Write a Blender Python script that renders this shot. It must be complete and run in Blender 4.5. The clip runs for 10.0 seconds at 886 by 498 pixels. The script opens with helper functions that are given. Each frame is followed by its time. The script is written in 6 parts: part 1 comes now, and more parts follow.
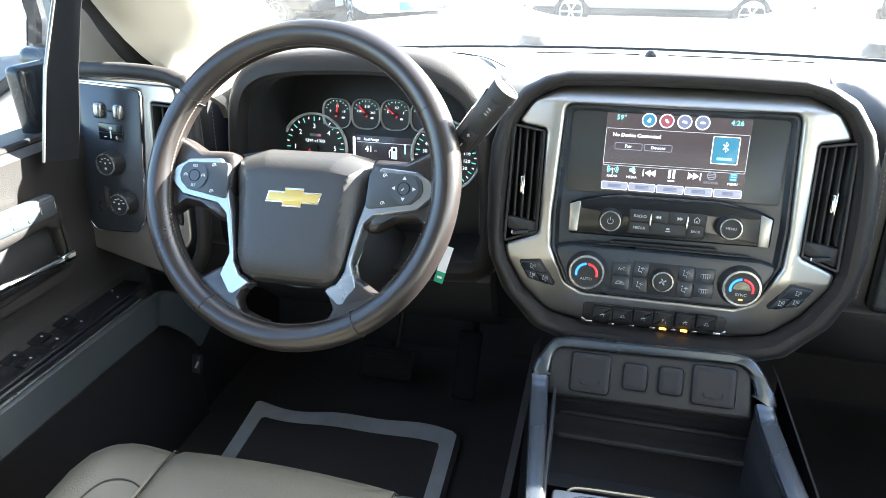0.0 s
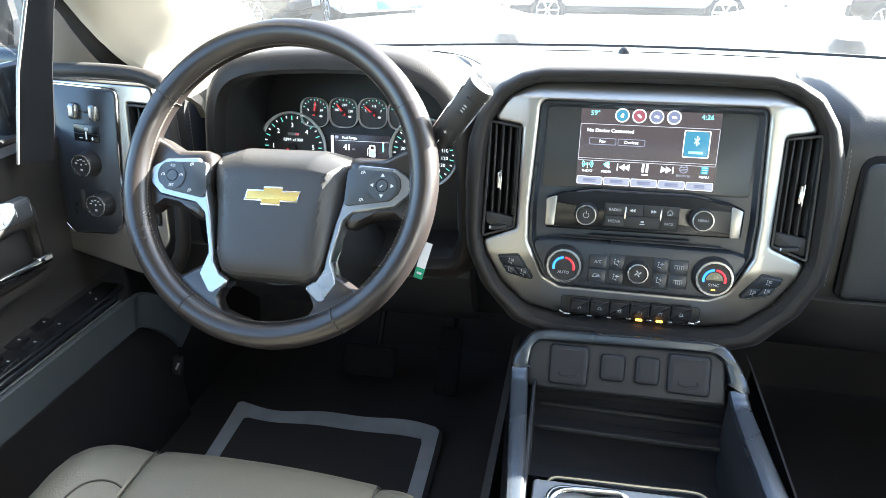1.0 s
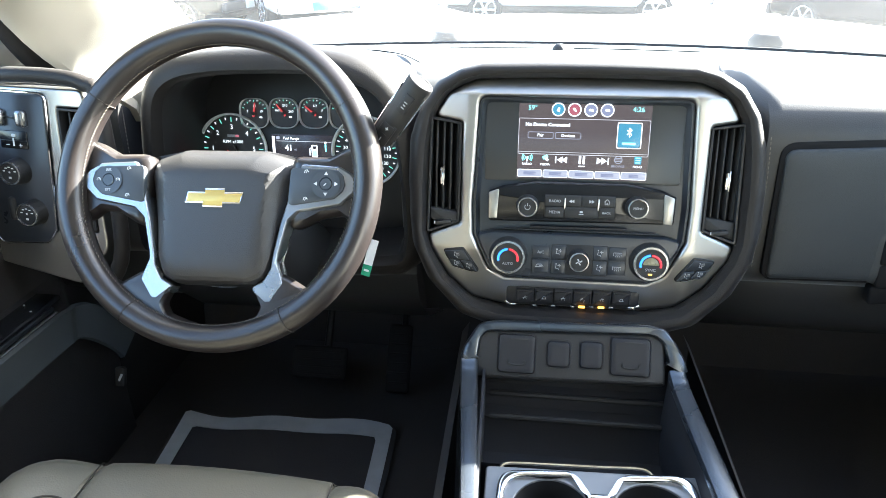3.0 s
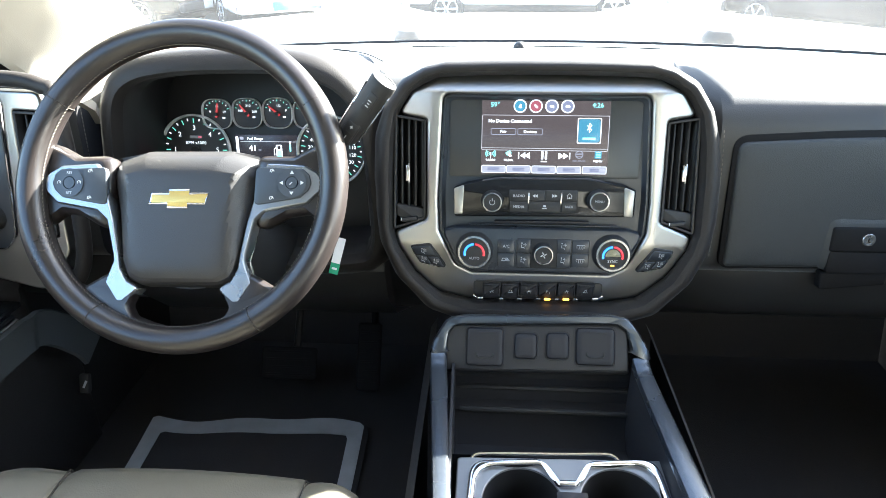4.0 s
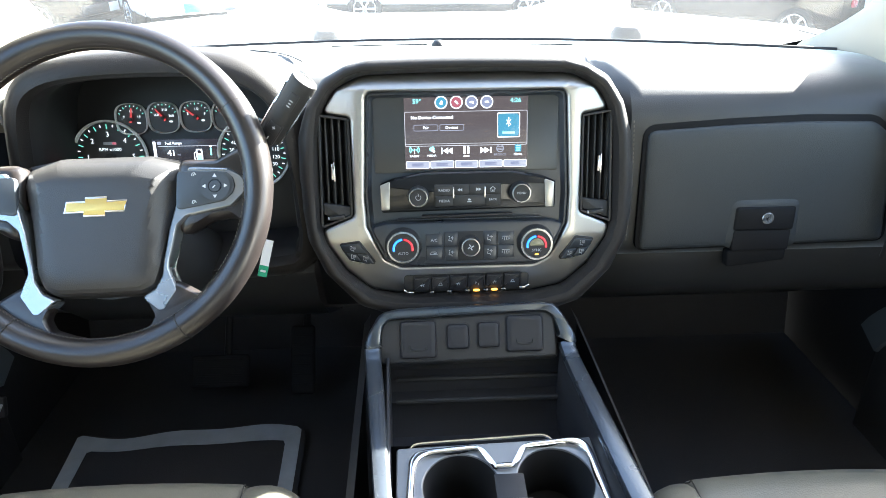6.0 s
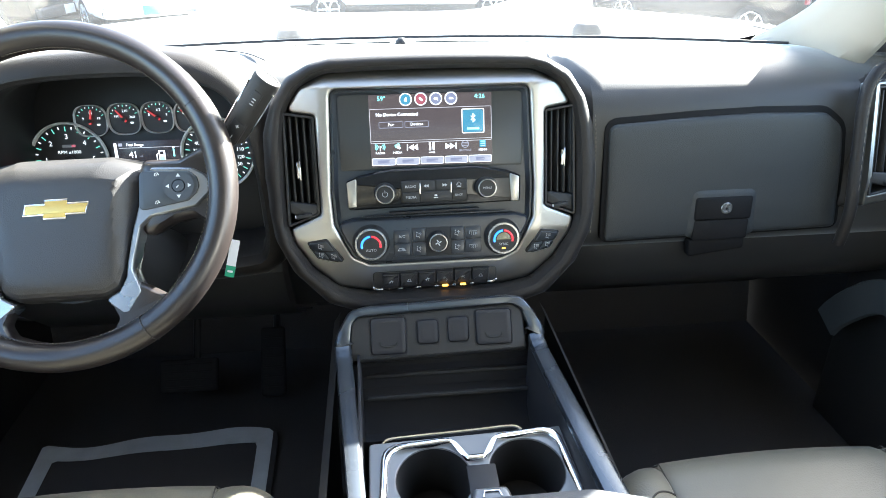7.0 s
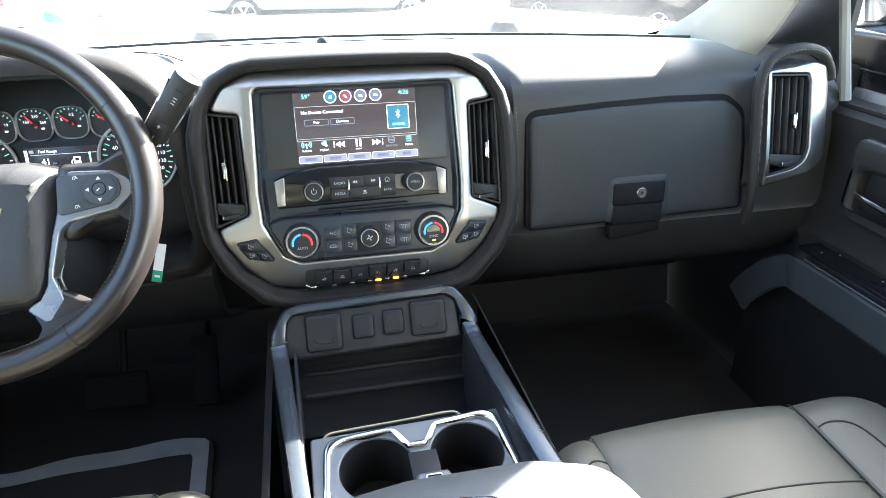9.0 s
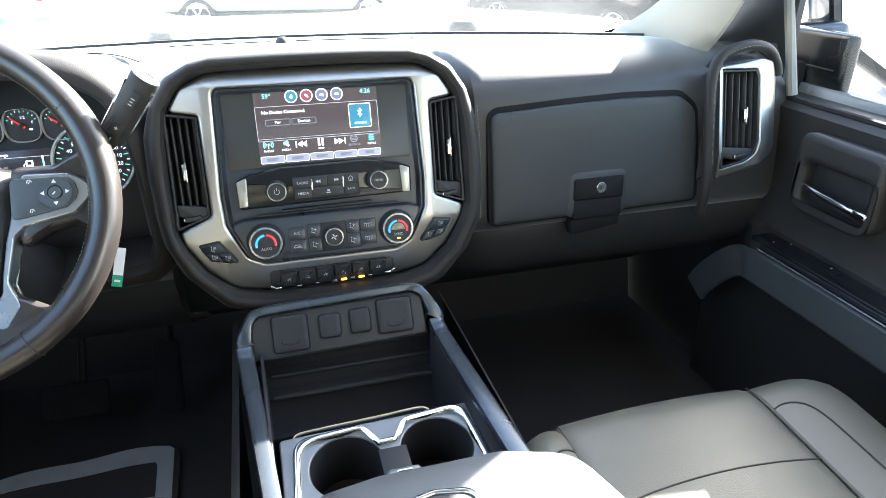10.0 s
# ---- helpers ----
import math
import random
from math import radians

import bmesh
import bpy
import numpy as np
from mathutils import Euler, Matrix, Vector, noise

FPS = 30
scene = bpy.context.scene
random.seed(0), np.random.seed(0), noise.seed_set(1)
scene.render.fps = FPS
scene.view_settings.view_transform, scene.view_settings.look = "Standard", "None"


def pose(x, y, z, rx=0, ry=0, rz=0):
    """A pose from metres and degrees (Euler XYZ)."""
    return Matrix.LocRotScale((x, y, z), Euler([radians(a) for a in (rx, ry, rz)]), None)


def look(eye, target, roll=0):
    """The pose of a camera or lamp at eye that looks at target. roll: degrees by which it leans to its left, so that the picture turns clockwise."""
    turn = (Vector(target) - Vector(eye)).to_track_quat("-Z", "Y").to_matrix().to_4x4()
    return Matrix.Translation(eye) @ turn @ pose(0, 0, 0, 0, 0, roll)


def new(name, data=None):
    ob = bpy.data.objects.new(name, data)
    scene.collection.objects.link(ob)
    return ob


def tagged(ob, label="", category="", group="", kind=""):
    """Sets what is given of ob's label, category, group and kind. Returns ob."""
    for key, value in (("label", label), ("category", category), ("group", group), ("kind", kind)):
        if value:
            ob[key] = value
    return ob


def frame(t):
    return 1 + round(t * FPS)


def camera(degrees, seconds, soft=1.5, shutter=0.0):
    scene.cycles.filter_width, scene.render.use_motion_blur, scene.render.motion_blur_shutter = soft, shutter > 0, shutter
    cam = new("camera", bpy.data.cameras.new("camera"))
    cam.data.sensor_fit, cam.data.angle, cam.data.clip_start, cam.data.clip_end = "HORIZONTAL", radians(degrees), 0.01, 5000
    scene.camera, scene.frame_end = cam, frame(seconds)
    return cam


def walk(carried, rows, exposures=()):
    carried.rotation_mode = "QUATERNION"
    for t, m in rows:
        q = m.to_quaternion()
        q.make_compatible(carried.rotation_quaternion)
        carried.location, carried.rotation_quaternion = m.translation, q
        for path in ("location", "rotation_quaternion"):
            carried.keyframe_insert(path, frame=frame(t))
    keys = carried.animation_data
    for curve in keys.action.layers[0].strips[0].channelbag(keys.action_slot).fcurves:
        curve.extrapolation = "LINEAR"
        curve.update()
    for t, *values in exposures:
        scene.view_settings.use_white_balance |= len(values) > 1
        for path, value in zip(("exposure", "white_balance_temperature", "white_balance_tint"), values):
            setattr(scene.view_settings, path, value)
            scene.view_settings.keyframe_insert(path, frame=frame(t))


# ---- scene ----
cam = camera(68.4, 10.0, soft=0.8)
PATH = [
    (0, (-0.085, -0.818, 1.628), (-0.53, 0.922, 0.749), -0.6),
    (0.5, (-0.08, -0.823, 1.628), (-0.505, 0.922, 0.748), -0.7),
    (1, (-0.08, -0.827, 1.628), (-0.469, 0.926, 0.746), -0.7),
    (1.5, (-0.079, -0.83, 1.628), (-0.431, 0.931, 0.746), -0.7),
    (2, (-0.079, -0.832, 1.625), (-0.387, 0.938, 0.746), -0.6),
    (2.5, (-0.078, -0.835, 1.626), (-0.348, 0.94, 0.746), -0.6),
    (4, (-0.075, -0.851, 1.628), (-0.204, 0.938, 0.743), -0.5),
    (4.5, (-0.073, -0.856, 1.628), (-0.15, 0.937, 0.744), -0.5),
    (5, (-0.069, -0.858, 1.629), (-0.098, 0.934, 0.742), -0.5),
    (5.5, (-0.073, -0.862, 1.629), (-0.043, 0.931, 0.742), -0.4),
    (7, (-0.07, -0.875, 1.626), (0.105, 0.909, 0.739), -0.4),
    (7.5, (-0.069, -0.879, 1.624), (0.153, 0.9, 0.737), -0.4),
    (8, (-0.072, -0.882, 1.627), (0.204, 0.886, 0.735), -0.1),
    (8.5, (-0.074, -0.889, 1.624), (0.256, 0.873, 0.738), -0.2),
    (9, (-0.074, -0.896, 1.62), (0.311, 0.859, 0.742), -0.2),
    (9.5, (-0.076, -0.901, 1.619), (0.366, 0.842, 0.742), -0.1),
    (10, (-0.078, -0.903, 1.618), (0.416, 0.826, 0.742), 0.0),
]
walk(cam, [(t, look(eye, target, roll)) for t, eye, target, roll in PATH], exposures=[(0.0, 4.38, 6200, 5)])

# ---- world, sun ----
SUN_AZ, SUN_EL = 55.0, 28.8          # degrees to the right of straight ahead, degrees up
world = bpy.data.worlds.new("sky")
scene.world = world
world.use_nodes = True
wt = world.node_tree
sky = wt.nodes.new("ShaderNodeTexSky")
sky.sky_type, sky.sun_disc = "NISHITA", False
sky.sun_elevation, sky.sun_rotation = radians(SUN_EL), radians(SUN_AZ)
sky.dust_density = 2.0
wt.links.new(sky.outputs[0], wt.nodes["Background"].inputs[0])
wt.nodes["Background"].inputs[1].default_value = 0.063
sun = new("sun", bpy.data.lights.new("sun", "SUN"))
sun.data.energy, sun.data.angle, sun.data.color = 5.0, radians(0.5), (1.0, 0.95, 0.87)
sd = Vector((math.sin(radians(SUN_AZ)) * math.cos(radians(SUN_EL)), math.cos(radians(SUN_AZ)) * math.cos(radians(SUN_EL)), math.sin(radians(SUN_EL))))
sun.matrix_world = look(sd * 30, (0, 0, 0))


# ---- materials ----
def mat(name, base, rough=0.5, metal=0.0, grain=0.0, gscale=900.0, var=0.2, vscale=9.0, rvar=0.08, coat=0.0, cells=False, brushed=False, spec=0.5, sheen=0.0):
    """A surface with wear at a large scale and grain at a fine one."""
    m = bpy.data.materials.new(name)
    m.use_nodes = True
    nt = m.node_tree
    b = nt.nodes["Principled BSDF"]
    b.inputs["Metallic"].default_value = metal
    b.inputs["Coat Weight"].default_value = coat
    b.inputs["Specular IOR Level"].default_value = spec
    b.inputs["Sheen Weight"].default_value, b.inputs["Sheen Roughness"].default_value = sheen, 0.35
    co = nt.nodes.new("ShaderNodeTexCoord")
    mp = nt.nodes.new("ShaderNodeMapping")
    nt.links.new(co.outputs["Object"], mp.inputs[0])
    if brushed:
        mp.inputs["Scale"].default_value = (0.06, 1.0, 1.0)
    big = nt.nodes.new("ShaderNodeTexNoise")
    big.inputs["Scale"].default_value, big.inputs["Detail"].default_value = vscale, 6
    nt.links.new(co.outputs["Object"], big.inputs[0])
    mix = nt.nodes.new("ShaderNodeMixRGB")
    mix.inputs[1].default_value = (*[c * (1 - var) for c in base], 1)
    mix.inputs[2].default_value = (*[min(1, c * (1 + var)) for c in base], 1)
    nt.links.new(big.outputs[0], mix.inputs[0])
    nt.links.new(mix.outputs[0], b.inputs["Base Color"])
    rr = nt.nodes.new("ShaderNodeMapRange")
    rr.inputs[3].default_value, rr.inputs[4].default_value = max(0.02, rough - rvar), min(1, rough + rvar)
    nt.links.new(big.outputs[0], rr.inputs[0])
    nt.links.new(rr.outputs[0], b.inputs["Roughness"])
    if grain:
        if cells:
            fine = nt.nodes.new("ShaderNodeTexVoronoi")
            fine.feature = "F1"
        else:
            fine = nt.nodes.new("ShaderNodeTexNoise")
            fine.inputs["Detail"].default_value = 3
        fine.inputs["Scale"].default_value = gscale
        nt.links.new(mp.outputs[0], fine.inputs[0])
        bp = nt.nodes.new("ShaderNodeBump")
        bp.inputs["Strength"].default_value, bp.inputs["Distance"].default_value = grain, 0.001
        nt.links.new(fine.outputs[0], bp.inputs["Height"])
        nt.links.new(bp.outputs[0], b.inputs["Normal"])
    return m


def glow(name, color, strength):
    m = bpy.data.materials.new(name)
    m.use_nodes = True
    b = m.node_tree.nodes["Principled BSDF"]
    b.inputs["Base Color"].default_value = (0.01, 0.01, 0.012, 1)
    b.inputs["Roughness"].default_value = 0.25
    b.inputs["Emission Color"].default_value = (*color, 1)
    b.inputs["Emission Strength"].default_value = strength * 0.20
    return m


def pane(name, tint=(1, 1, 1), gloss=0.06, dust=0.0):
    m = bpy.data.materials.new(name)
    m.use_nodes = True
    nt = m.node_tree
    nt.nodes.remove(nt.nodes["Principled BSDF"])
    tr, gl, mx = (nt.nodes.new(k) for k in ("ShaderNodeBsdfTransparent", "ShaderNodeBsdfGlossy", "ShaderNodeMixShader"))
    tr.inputs[0].default_value = (*tint, 1)
    gl.inputs["Roughness"].default_value = 0.03
    mx.inputs[0].default_value = gloss
    nt.links.new(tr.outputs[0], mx.inputs[1])
    nt.links.new(gl.outputs[0], mx.inputs[2])
    last = mx
    if dust:
        # a film of dust that scatters the sun
        tl, m2, no, rg = (nt.nodes.new(k) for k in ("ShaderNodeBsdfTranslucent", "ShaderNodeMixShader", "ShaderNodeTexNoise", "ShaderNodeMapRange"))
        tl.inputs[0].default_value = (0.85, 0.87, 0.9, 1)
        no.inputs["Scale"].default_value, no.inputs["Detail"].default_value = 7, 8
        rg.inputs[1].default_value, rg.inputs[2].default_value, rg.inputs[3].default_value, rg.inputs[4].default_value = 0.3, 0.75, dust * 0.5, dust * 1.6
        nt.links.new(no.outputs[0], rg.inputs[0])
        nt.links.new(rg.outputs[0], m2.inputs[0])
        nt.links.new(mx.outputs[0], m2.inputs[1])
        nt.links.new(tl.outputs[0], m2.inputs[2])
        last = m2
    nt.links.new(last.outputs[0], nt.nodes["Material Output"].inputs[0])
    return m


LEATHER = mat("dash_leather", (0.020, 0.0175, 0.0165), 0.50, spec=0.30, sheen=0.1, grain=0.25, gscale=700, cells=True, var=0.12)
# the same dash leather, lightened and given full sheen to imitate sun on it
SUNLIT_DASH = mat("sunlit_dash_leather", (0.038, 0.038, 0.038), 0.42, spec=0.38, sheen=1.0, grain=0.12, gscale=700, cells=True, var=0.12)
LID = mat("lid_leather", (0.055, 0.057, 0.061), 0.36, grain=0.15, gscale=700, cells=True, var=0.1)
WHEEL_LEATHER = mat("wheel_leather", (0.021, 0.017, 0.016), 0.30, spec=0.7, grain=0.09, gscale=800, cells=True, var=0.2)
HUB = mat("hub_plastic", (0.031, 0.029, 0.028), 0.45, spec=0.6, grain=0.16, gscale=800, cells=True, var=0.08)
SOFT = mat("soft_plastic", (0.022, 0.0215, 0.0215), 0.55, grain=0.2, gscale=900, var=0.12)
GLOVE = mat("glove_plastic", (0.035, 0.039, 0.042), 0.46, spec=0.37, grain=0.25, gscale=800, cells=True, var=0.1)
DARK = mat("dark_plastic", (0.024, 0.024, 0.025), 0.45, spec=0.35, var=0.15)
GLOSS = mat("gloss_black", (0.010, 0.011, 0.013), 0.22, var=0.2, rvar=0.06)
SATIN = mat("satin_dark", (0.040, 0.046, 0.056), 0.30, metal=0.25, var=0.12)
RAIL = mat("rail_dark_metallic", (0.088, 0.100, 0.116), 0.27, metal=0.7, grain=0.03, var=0.12)
SILVER = mat("brushed_silver", (0.46, 0.45, 0.43), 0.36, metal=1.0, grain=0.008, gscale=1500, brushed=True, var=0.05, rvar=0.04)
SPOKE = mat("satin_silver", (0.38, 0.395, 0.41), 0.27, metal=0.9, var=0.08)
MIRROR = mat("mirror_glass", (0.82, 0.84, 0.85), 0.03, metal=1.0, var=0.01, rvar=0.01)
BLACK = mat("tray_black", (0.026, 0.026, 0.029), 0.5, spec=0.3, grain=0.15, gscale=900, var=0.15)
POD = mat("pod_grey", (0.060, 0.069, 0.080), 0.42, metal=0.2, var=0.1)
KNOB_RING = mat("knob_ring", (0.30, 0.305, 0.31), 0.26, metal=0.8, var=0.05)
CUP_GREY = mat("cup_plate_grey", (0.19, 0.195, 0.20), 0.32, metal=0.3, var=0.06)
CHROME = mat("chrome", (0.85, 0.85, 0.86), 0.10, metal=1.0, var=0.04, rvar=0.04)
# gauge rings: non-metal white base stands in for the bright reflections of chrome
RING = mat("ring_painted_glint", (0.95, 0.95, 0.96), 0.18, coat=0.6, var=0.03)
GOLD = mat("badge_gold", (0.62, 0.42, 0.12), 0.35, metal=0.5, grain=0.2, gscale=500, var=0.15)
SEAT = mat("seat_leather", (0.120, 0.112, 0.087), 0.42, grain=0.18, gscale=500, cells=True, var=0.07)
SEAM = mat("seam_thread", (0.035, 0.031, 0.026), 0.8)
STITCH = mat("stitch_thread", (0.17, 0.15, 0.12), 0.7)
CREAM = mat("pillar_fabric", (0.38, 0.355, 0.30), 0.8, grain=0.3, gscale=1200, var=0.08)
HEADLINER = mat("headliner_fabric", (0.42, 0.39, 0.33), 0.9, grain=0.3, gscale=1200, var=0.08)
CARPET = mat("carpet", (0.046, 0.042, 0.041), 0.95, grain=0.8, gscale=400, var=0.15)
MAT_GREY = mat("mat_grey", (0.46, 0.48, 0.50), 0.8, grain=0.4, gscale=300, var=0.3, vscale=20)
MAT_BLACK = mat("mat_black", (0.044, 0.041, 0.042), 0.9, grain=0.6, gscale=400, var=0.3)
RUBBER = mat("rubber", (0.022, 0.021, 0.021), 0.8, spec=0.15, grain=0.2, gscale=300)
DOOR = mat("door_plastic", (0.024, 0.022, 0.021), 0.5, grain=0.25, gscale=700, cells=True, var=0.12)
STRIPE = mat("armrest_trim", (0.068, 0.077, 0.082), 0.45, metal=0.3, var=0.1)
GREY_TRIM = mat("sail_trim", (0.26, 0.255, 0.235), 0.7, grain=0.2, gscale=900)
INK = mat("grey_print", (0.50, 0.51, 0.53), 0.6, var=0.03)
WHITE = mat("white_print", (0.75, 0.75, 0.75), 0.6, var=0.03)
LIT_WHITE = glow("lit_white", (0.85, 0.9, 1.0), 0.9)
LIT_TEAL = glow("lit_teal", (0.25, 0.9, 0.95), 0.8)
LIT_GREEN = glow("lit_green", (0.2, 0.85, 0.65), 0.28)
LIT_RED = glow("lit_red", (0.85, 0.03, 0.05), 0.42)
NEEDLE = glow("needle_red", (1.0, 0.05, 0.06), 0.16)
DIAL = mat("dial_face", (0.045, 0.046, 0.050), 0.45, var=0.1)
LIT_BLUE = glow("lit_blue", (0.03, 0.20, 1.0), 0.95)
LIT_AMBER = glow("lit_amber", (1.0, 0.42, 0.05), 1.8)
LCD_AMBER = glow("lcd_amber", (0.17, 0.17, 0.11), 0.35)
LIT_GAUGE = glow("lit_gauge", (0.8, 0.9, 0.95), 0.45)
LCD = glow("lcd", (0.072, 0.058, 0.062), 0.45)
LCD_DARK = glow("lcd_dark", (0.022, 0.020, 0.026), 0.45)
LCD_GREY = glow("lcd_grey", (0.40, 0.42, 0.54), 0.36)
LCD_RING = glow("lcd_ring", (0.75, 0.80, 0.88), 0.75)
LCD_LINE = glow("lcd_line", (0.45, 0.45, 0.50), 0.6)
LCD_DIM = glow("lcd_dim", (0.12, 0.13, 0.20), 0.7)
LCD_BLUE = glow("lcd_blue", (0.03, 0.13, 0.20), 0.8)
LCD_RED = glow("lcd_red", (0.20, 0.05, 0.07), 0.7)
GREEN_TAG = mat("green_card", (0.02, 0.30, 0.16), 0.5)
SCREEN_GLASS = mat("screen_glass", (0.040, 0.042, 0.041), 0.32, var=0.1)
TEAL_CARD = mat("teal_card", (0.10, 0.45, 0.45), 0.5, var=0.05)
PAINT_WHITE = mat("white_paint", (0.75, 0.77, 0.80), 0.25, coat=0.6, var=0.03)
PAINT_BLACK = mat("black_paint", (0.007, 0.008, 0.010), 0.5, spec=0.12, var=0.1)
PAINT_RED = mat("red_paint", (0.28, 0.02, 0.03), 0.25, coat=0.7, var=0.1)
PAINT_GREY = mat("grey_paint", (0.25, 0.27, 0.30), 0.25, coat=0.6, var=0.1)
ASPHALT = mat("asphalt", (0.16, 0.16, 0.16), 0.9, grain=0.6, gscale=60, var=0.25, vscale=0.6)
CAR_GLASS = mat("car_glass", (0.03, 0.035, 0.04), 0.08, var=0.1, rvar=0.03)
TYRE = mat("tyre", (0.02, 0.02, 0.02), 0.85)
FRIT = mat("frit_black", (0.010, 0.010, 0.011), 0.6, spec=0.12)
STEEL = mat("galvanised", (0.40, 0.40, 0.40), 0.5, metal=0.5)
GLASS = pane("clear_glass", (0.97, 0.985, 0.98), 0.05)
DUSTY = pane("dusty_glass", (0.97, 0.985, 0.98), 0.05, 0.020)


# ---- mesh helpers ----
def part(name, bm, material, parent, label="", m=None, smooth=38):
    """Links a bmesh as one mesh object under a thing or a part."""
    me = bpy.data.meshes.new(name)
    bmesh.ops.recalc_face_normals(bm, faces=bm.faces[:])
    bm.to_mesh(me)
    bm.free()
    me.materials.append(material)
    for p in me.polygons:
        p.use_smooth = True
    me.set_sharp_from_angle(angle=radians(smooth))
    ob = new(name, me)
    ob.parent = parent
    if m is not None:
        ob.matrix_basis = m
    return tagged(ob, label)


def thing(name, label, category, m=None, group="", kind=""):
    ob = new(name)
    if m is not None:
        ob.matrix_basis = m
    return tagged(ob, label, category, group, kind)


def at(x, y, z=0.0, rx=0, ry=0, rz=0):
    return pose(x, y, z, rx, ry, rz)


def box(sx, sy, sz, bevel=0.003, seg=2, m=None):
    bm = bmesh.new()
    bmesh.ops.create_cube(bm, size=1, matrix=Matrix.Diagonal((sx, sy, sz, 1)))
    if bevel:
        bmesh.ops.bevel(bm, geom=bm.edges[:], offset=min(bevel, 0.49 * min(sx, sy, sz)), segments=seg, profile=0.5, affect="EDGES")
    if m is not None:
        bm.transform(m)
    return bm


def rounded(pts, r, n=5):
    """A polygon with its corners rounded; a point may carry a radius of its own."""
    out, k = [], len(pts)
    for i in range(k):
        p = Vector(pts[i][:2])
        rad = pts[i][2] if len(pts[i]) > 2 else r
        a, b = Vector(pts[i - 1][:2]) - p, Vector(pts[(i + 1) % k][:2]) - p
        la, lb = a.length, b.length
        a, b = a / la, b / lb
        ang = a.angle(b)
        if ang > 3.1 or rad <= 0:
            out.append((p.x, p.y))
            continue
        d = min(rad / math.tan(ang / 2), 0.48 * la, 0.48 * lb)
        s, e = p + a * d, p + b * d
        for j in range(n + 1):
            t = j / n
            q = s * (1 - t) ** 2 + p * 2 * t * (1 - t) + e * t ** 2
            out.append((q.x, q.y))
    return out


def mirror(half):
    """A closed outline from its right half, listed from top to bottom."""
    return half + [(-p[0], *p[1:]) for p in reversed(half)]


def rect(cx, cy, w, h):
    return [(cx + w / 2, cy + h / 2), (cx + w / 2, cy - h / 2), (cx - w / 2, cy - h / 2), (cx - w / 2, cy + h / 2)]


def inset(pts, d):
    """An outline moved inwards by d (outwards if below zero)."""
    k = len(pts)
    area = sum(pts[i - 1][0] * pts[i][1] - pts[i][0] * pts[i - 1][1] for i in range(k))
    sg = 1 if area > 0 else -1
    out = []
    for i in range(k):
        a, b = Vector(pts[i - 1]), Vector(pts[(i + 1) % k])
        t = b - a
        if t.length < 1e-9:
            out.append(pts[i])
            continue
        t.normalize()
        out.append((pts[i][0] - sg * t.y * d, pts[i][1] + sg * t.x * d))
    return out


def softened(pts, times=2):
    """Cuts the corners of a closed outline until it runs smoothly."""
    for _ in range(times):
        out = []
        for i, p in enumerate(pts):
            q = pts[(i + 1) % len(pts)]
            out += [(p[0] * 0.75 + q[0] * 0.25, p[1] * 0.75 + q[1] * 0.25), (p[0] * 0.25 + q[0] * 0.75, p[1] * 0.25 + q[1] * 0.75)]
        pts = out
    return pts


def evenly(pts, n, closed=True):
    """n points at even steps along an outline."""
    ring = list(pts) + ([pts[0]] if closed else [])
    run = [0.0]
    for a, b in zip(ring, ring[1:]):
        run.append(run[-1] + math.dist(a, b))
    steps = [run[-1] * i / (n if closed else n - 1) for i in range(n)]
    return list(zip(np.interp(steps, run, [q[0] for q in ring]), np.interp(steps, run, [q[1] for q in ring])))


def shrunk(pts, d):
    """An outline drawn in towards its middle by d at each side."""
    xs, ys = [p[0] for p in pts], [p[1] for p in pts]
    cx, cy, w, h = (max(xs) + min(xs)) / 2, (max(ys) + min(ys)) / 2, max(xs) - min(xs), max(ys) - min(ys)
    return [(cx + (x - cx) * (1 - 2 * d / w), cy + (y - cy) * (1 - 2 * d / h)) for x, y in pts]


def loops(bm, rings, closed=True):
    """Joins rings of equally many 3D points by quads. Returns the vertex rings."""
    vs = [[bm.verts.new(p) for p in r] for r in rings]
    n = len(vs[0])
    for a, b in zip(vs, vs[1:]):
        for i in range(n if closed else n - 1):
            j = (i + 1) % n
            bm.faces.new((a[i], a[j], b[j], b[i]))
    return vs


def prism(pts, steps, cap=True, base=False):
    """A panel on an outline: steps are (inset, height) from its foot to its top."""
    bm = bmesh.new()
    vs = loops(bm, [[(x, y, z) for x, y in (inset(pts, d) if abs(d) < 0.0045 else shrunk(pts, d))] for d, z in steps])
    if cap:
        bm.faces.new(vs[-1])
    if base:
        bm.faces.new(vs[0])
    return bm


def plate(pts, z0, z1, bev=0.0015):
    return prism(pts, [(0, z0), (0, z1 - bev), (bev * 0.35, z1 - bev * 0.35), (bev, z1)])


def holed(outer, holes, z0, z1, bev=0.0015):
    """A plate with holes through it."""
    bm = bmesh.new()
    edges = []
    for k, pts in enumerate([outer] + holes):
        sg = 1 if k == 0 else -1
        vs = loops(bm, [[(x, y, z) for x, y in inset(pts, sg * d)] for d, z in ((0, z0), (0, z1 - bev), (bev * 0.076, z1 - bev * 0.617), (bev * 0.293, z1 - bev * 0.293), (bev * 0.617, z1 - bev * 0.076), (bev, z1), (bev * 1.12, z1))])
        top = vs[-1]
        edges += [bm.edges.get((top[i - 1], top[i])) for i in range(len(top))]
    bmesh.ops.triangle_fill(bm, use_beauty=True, use_dissolve=False, edges=edges)
    return bm


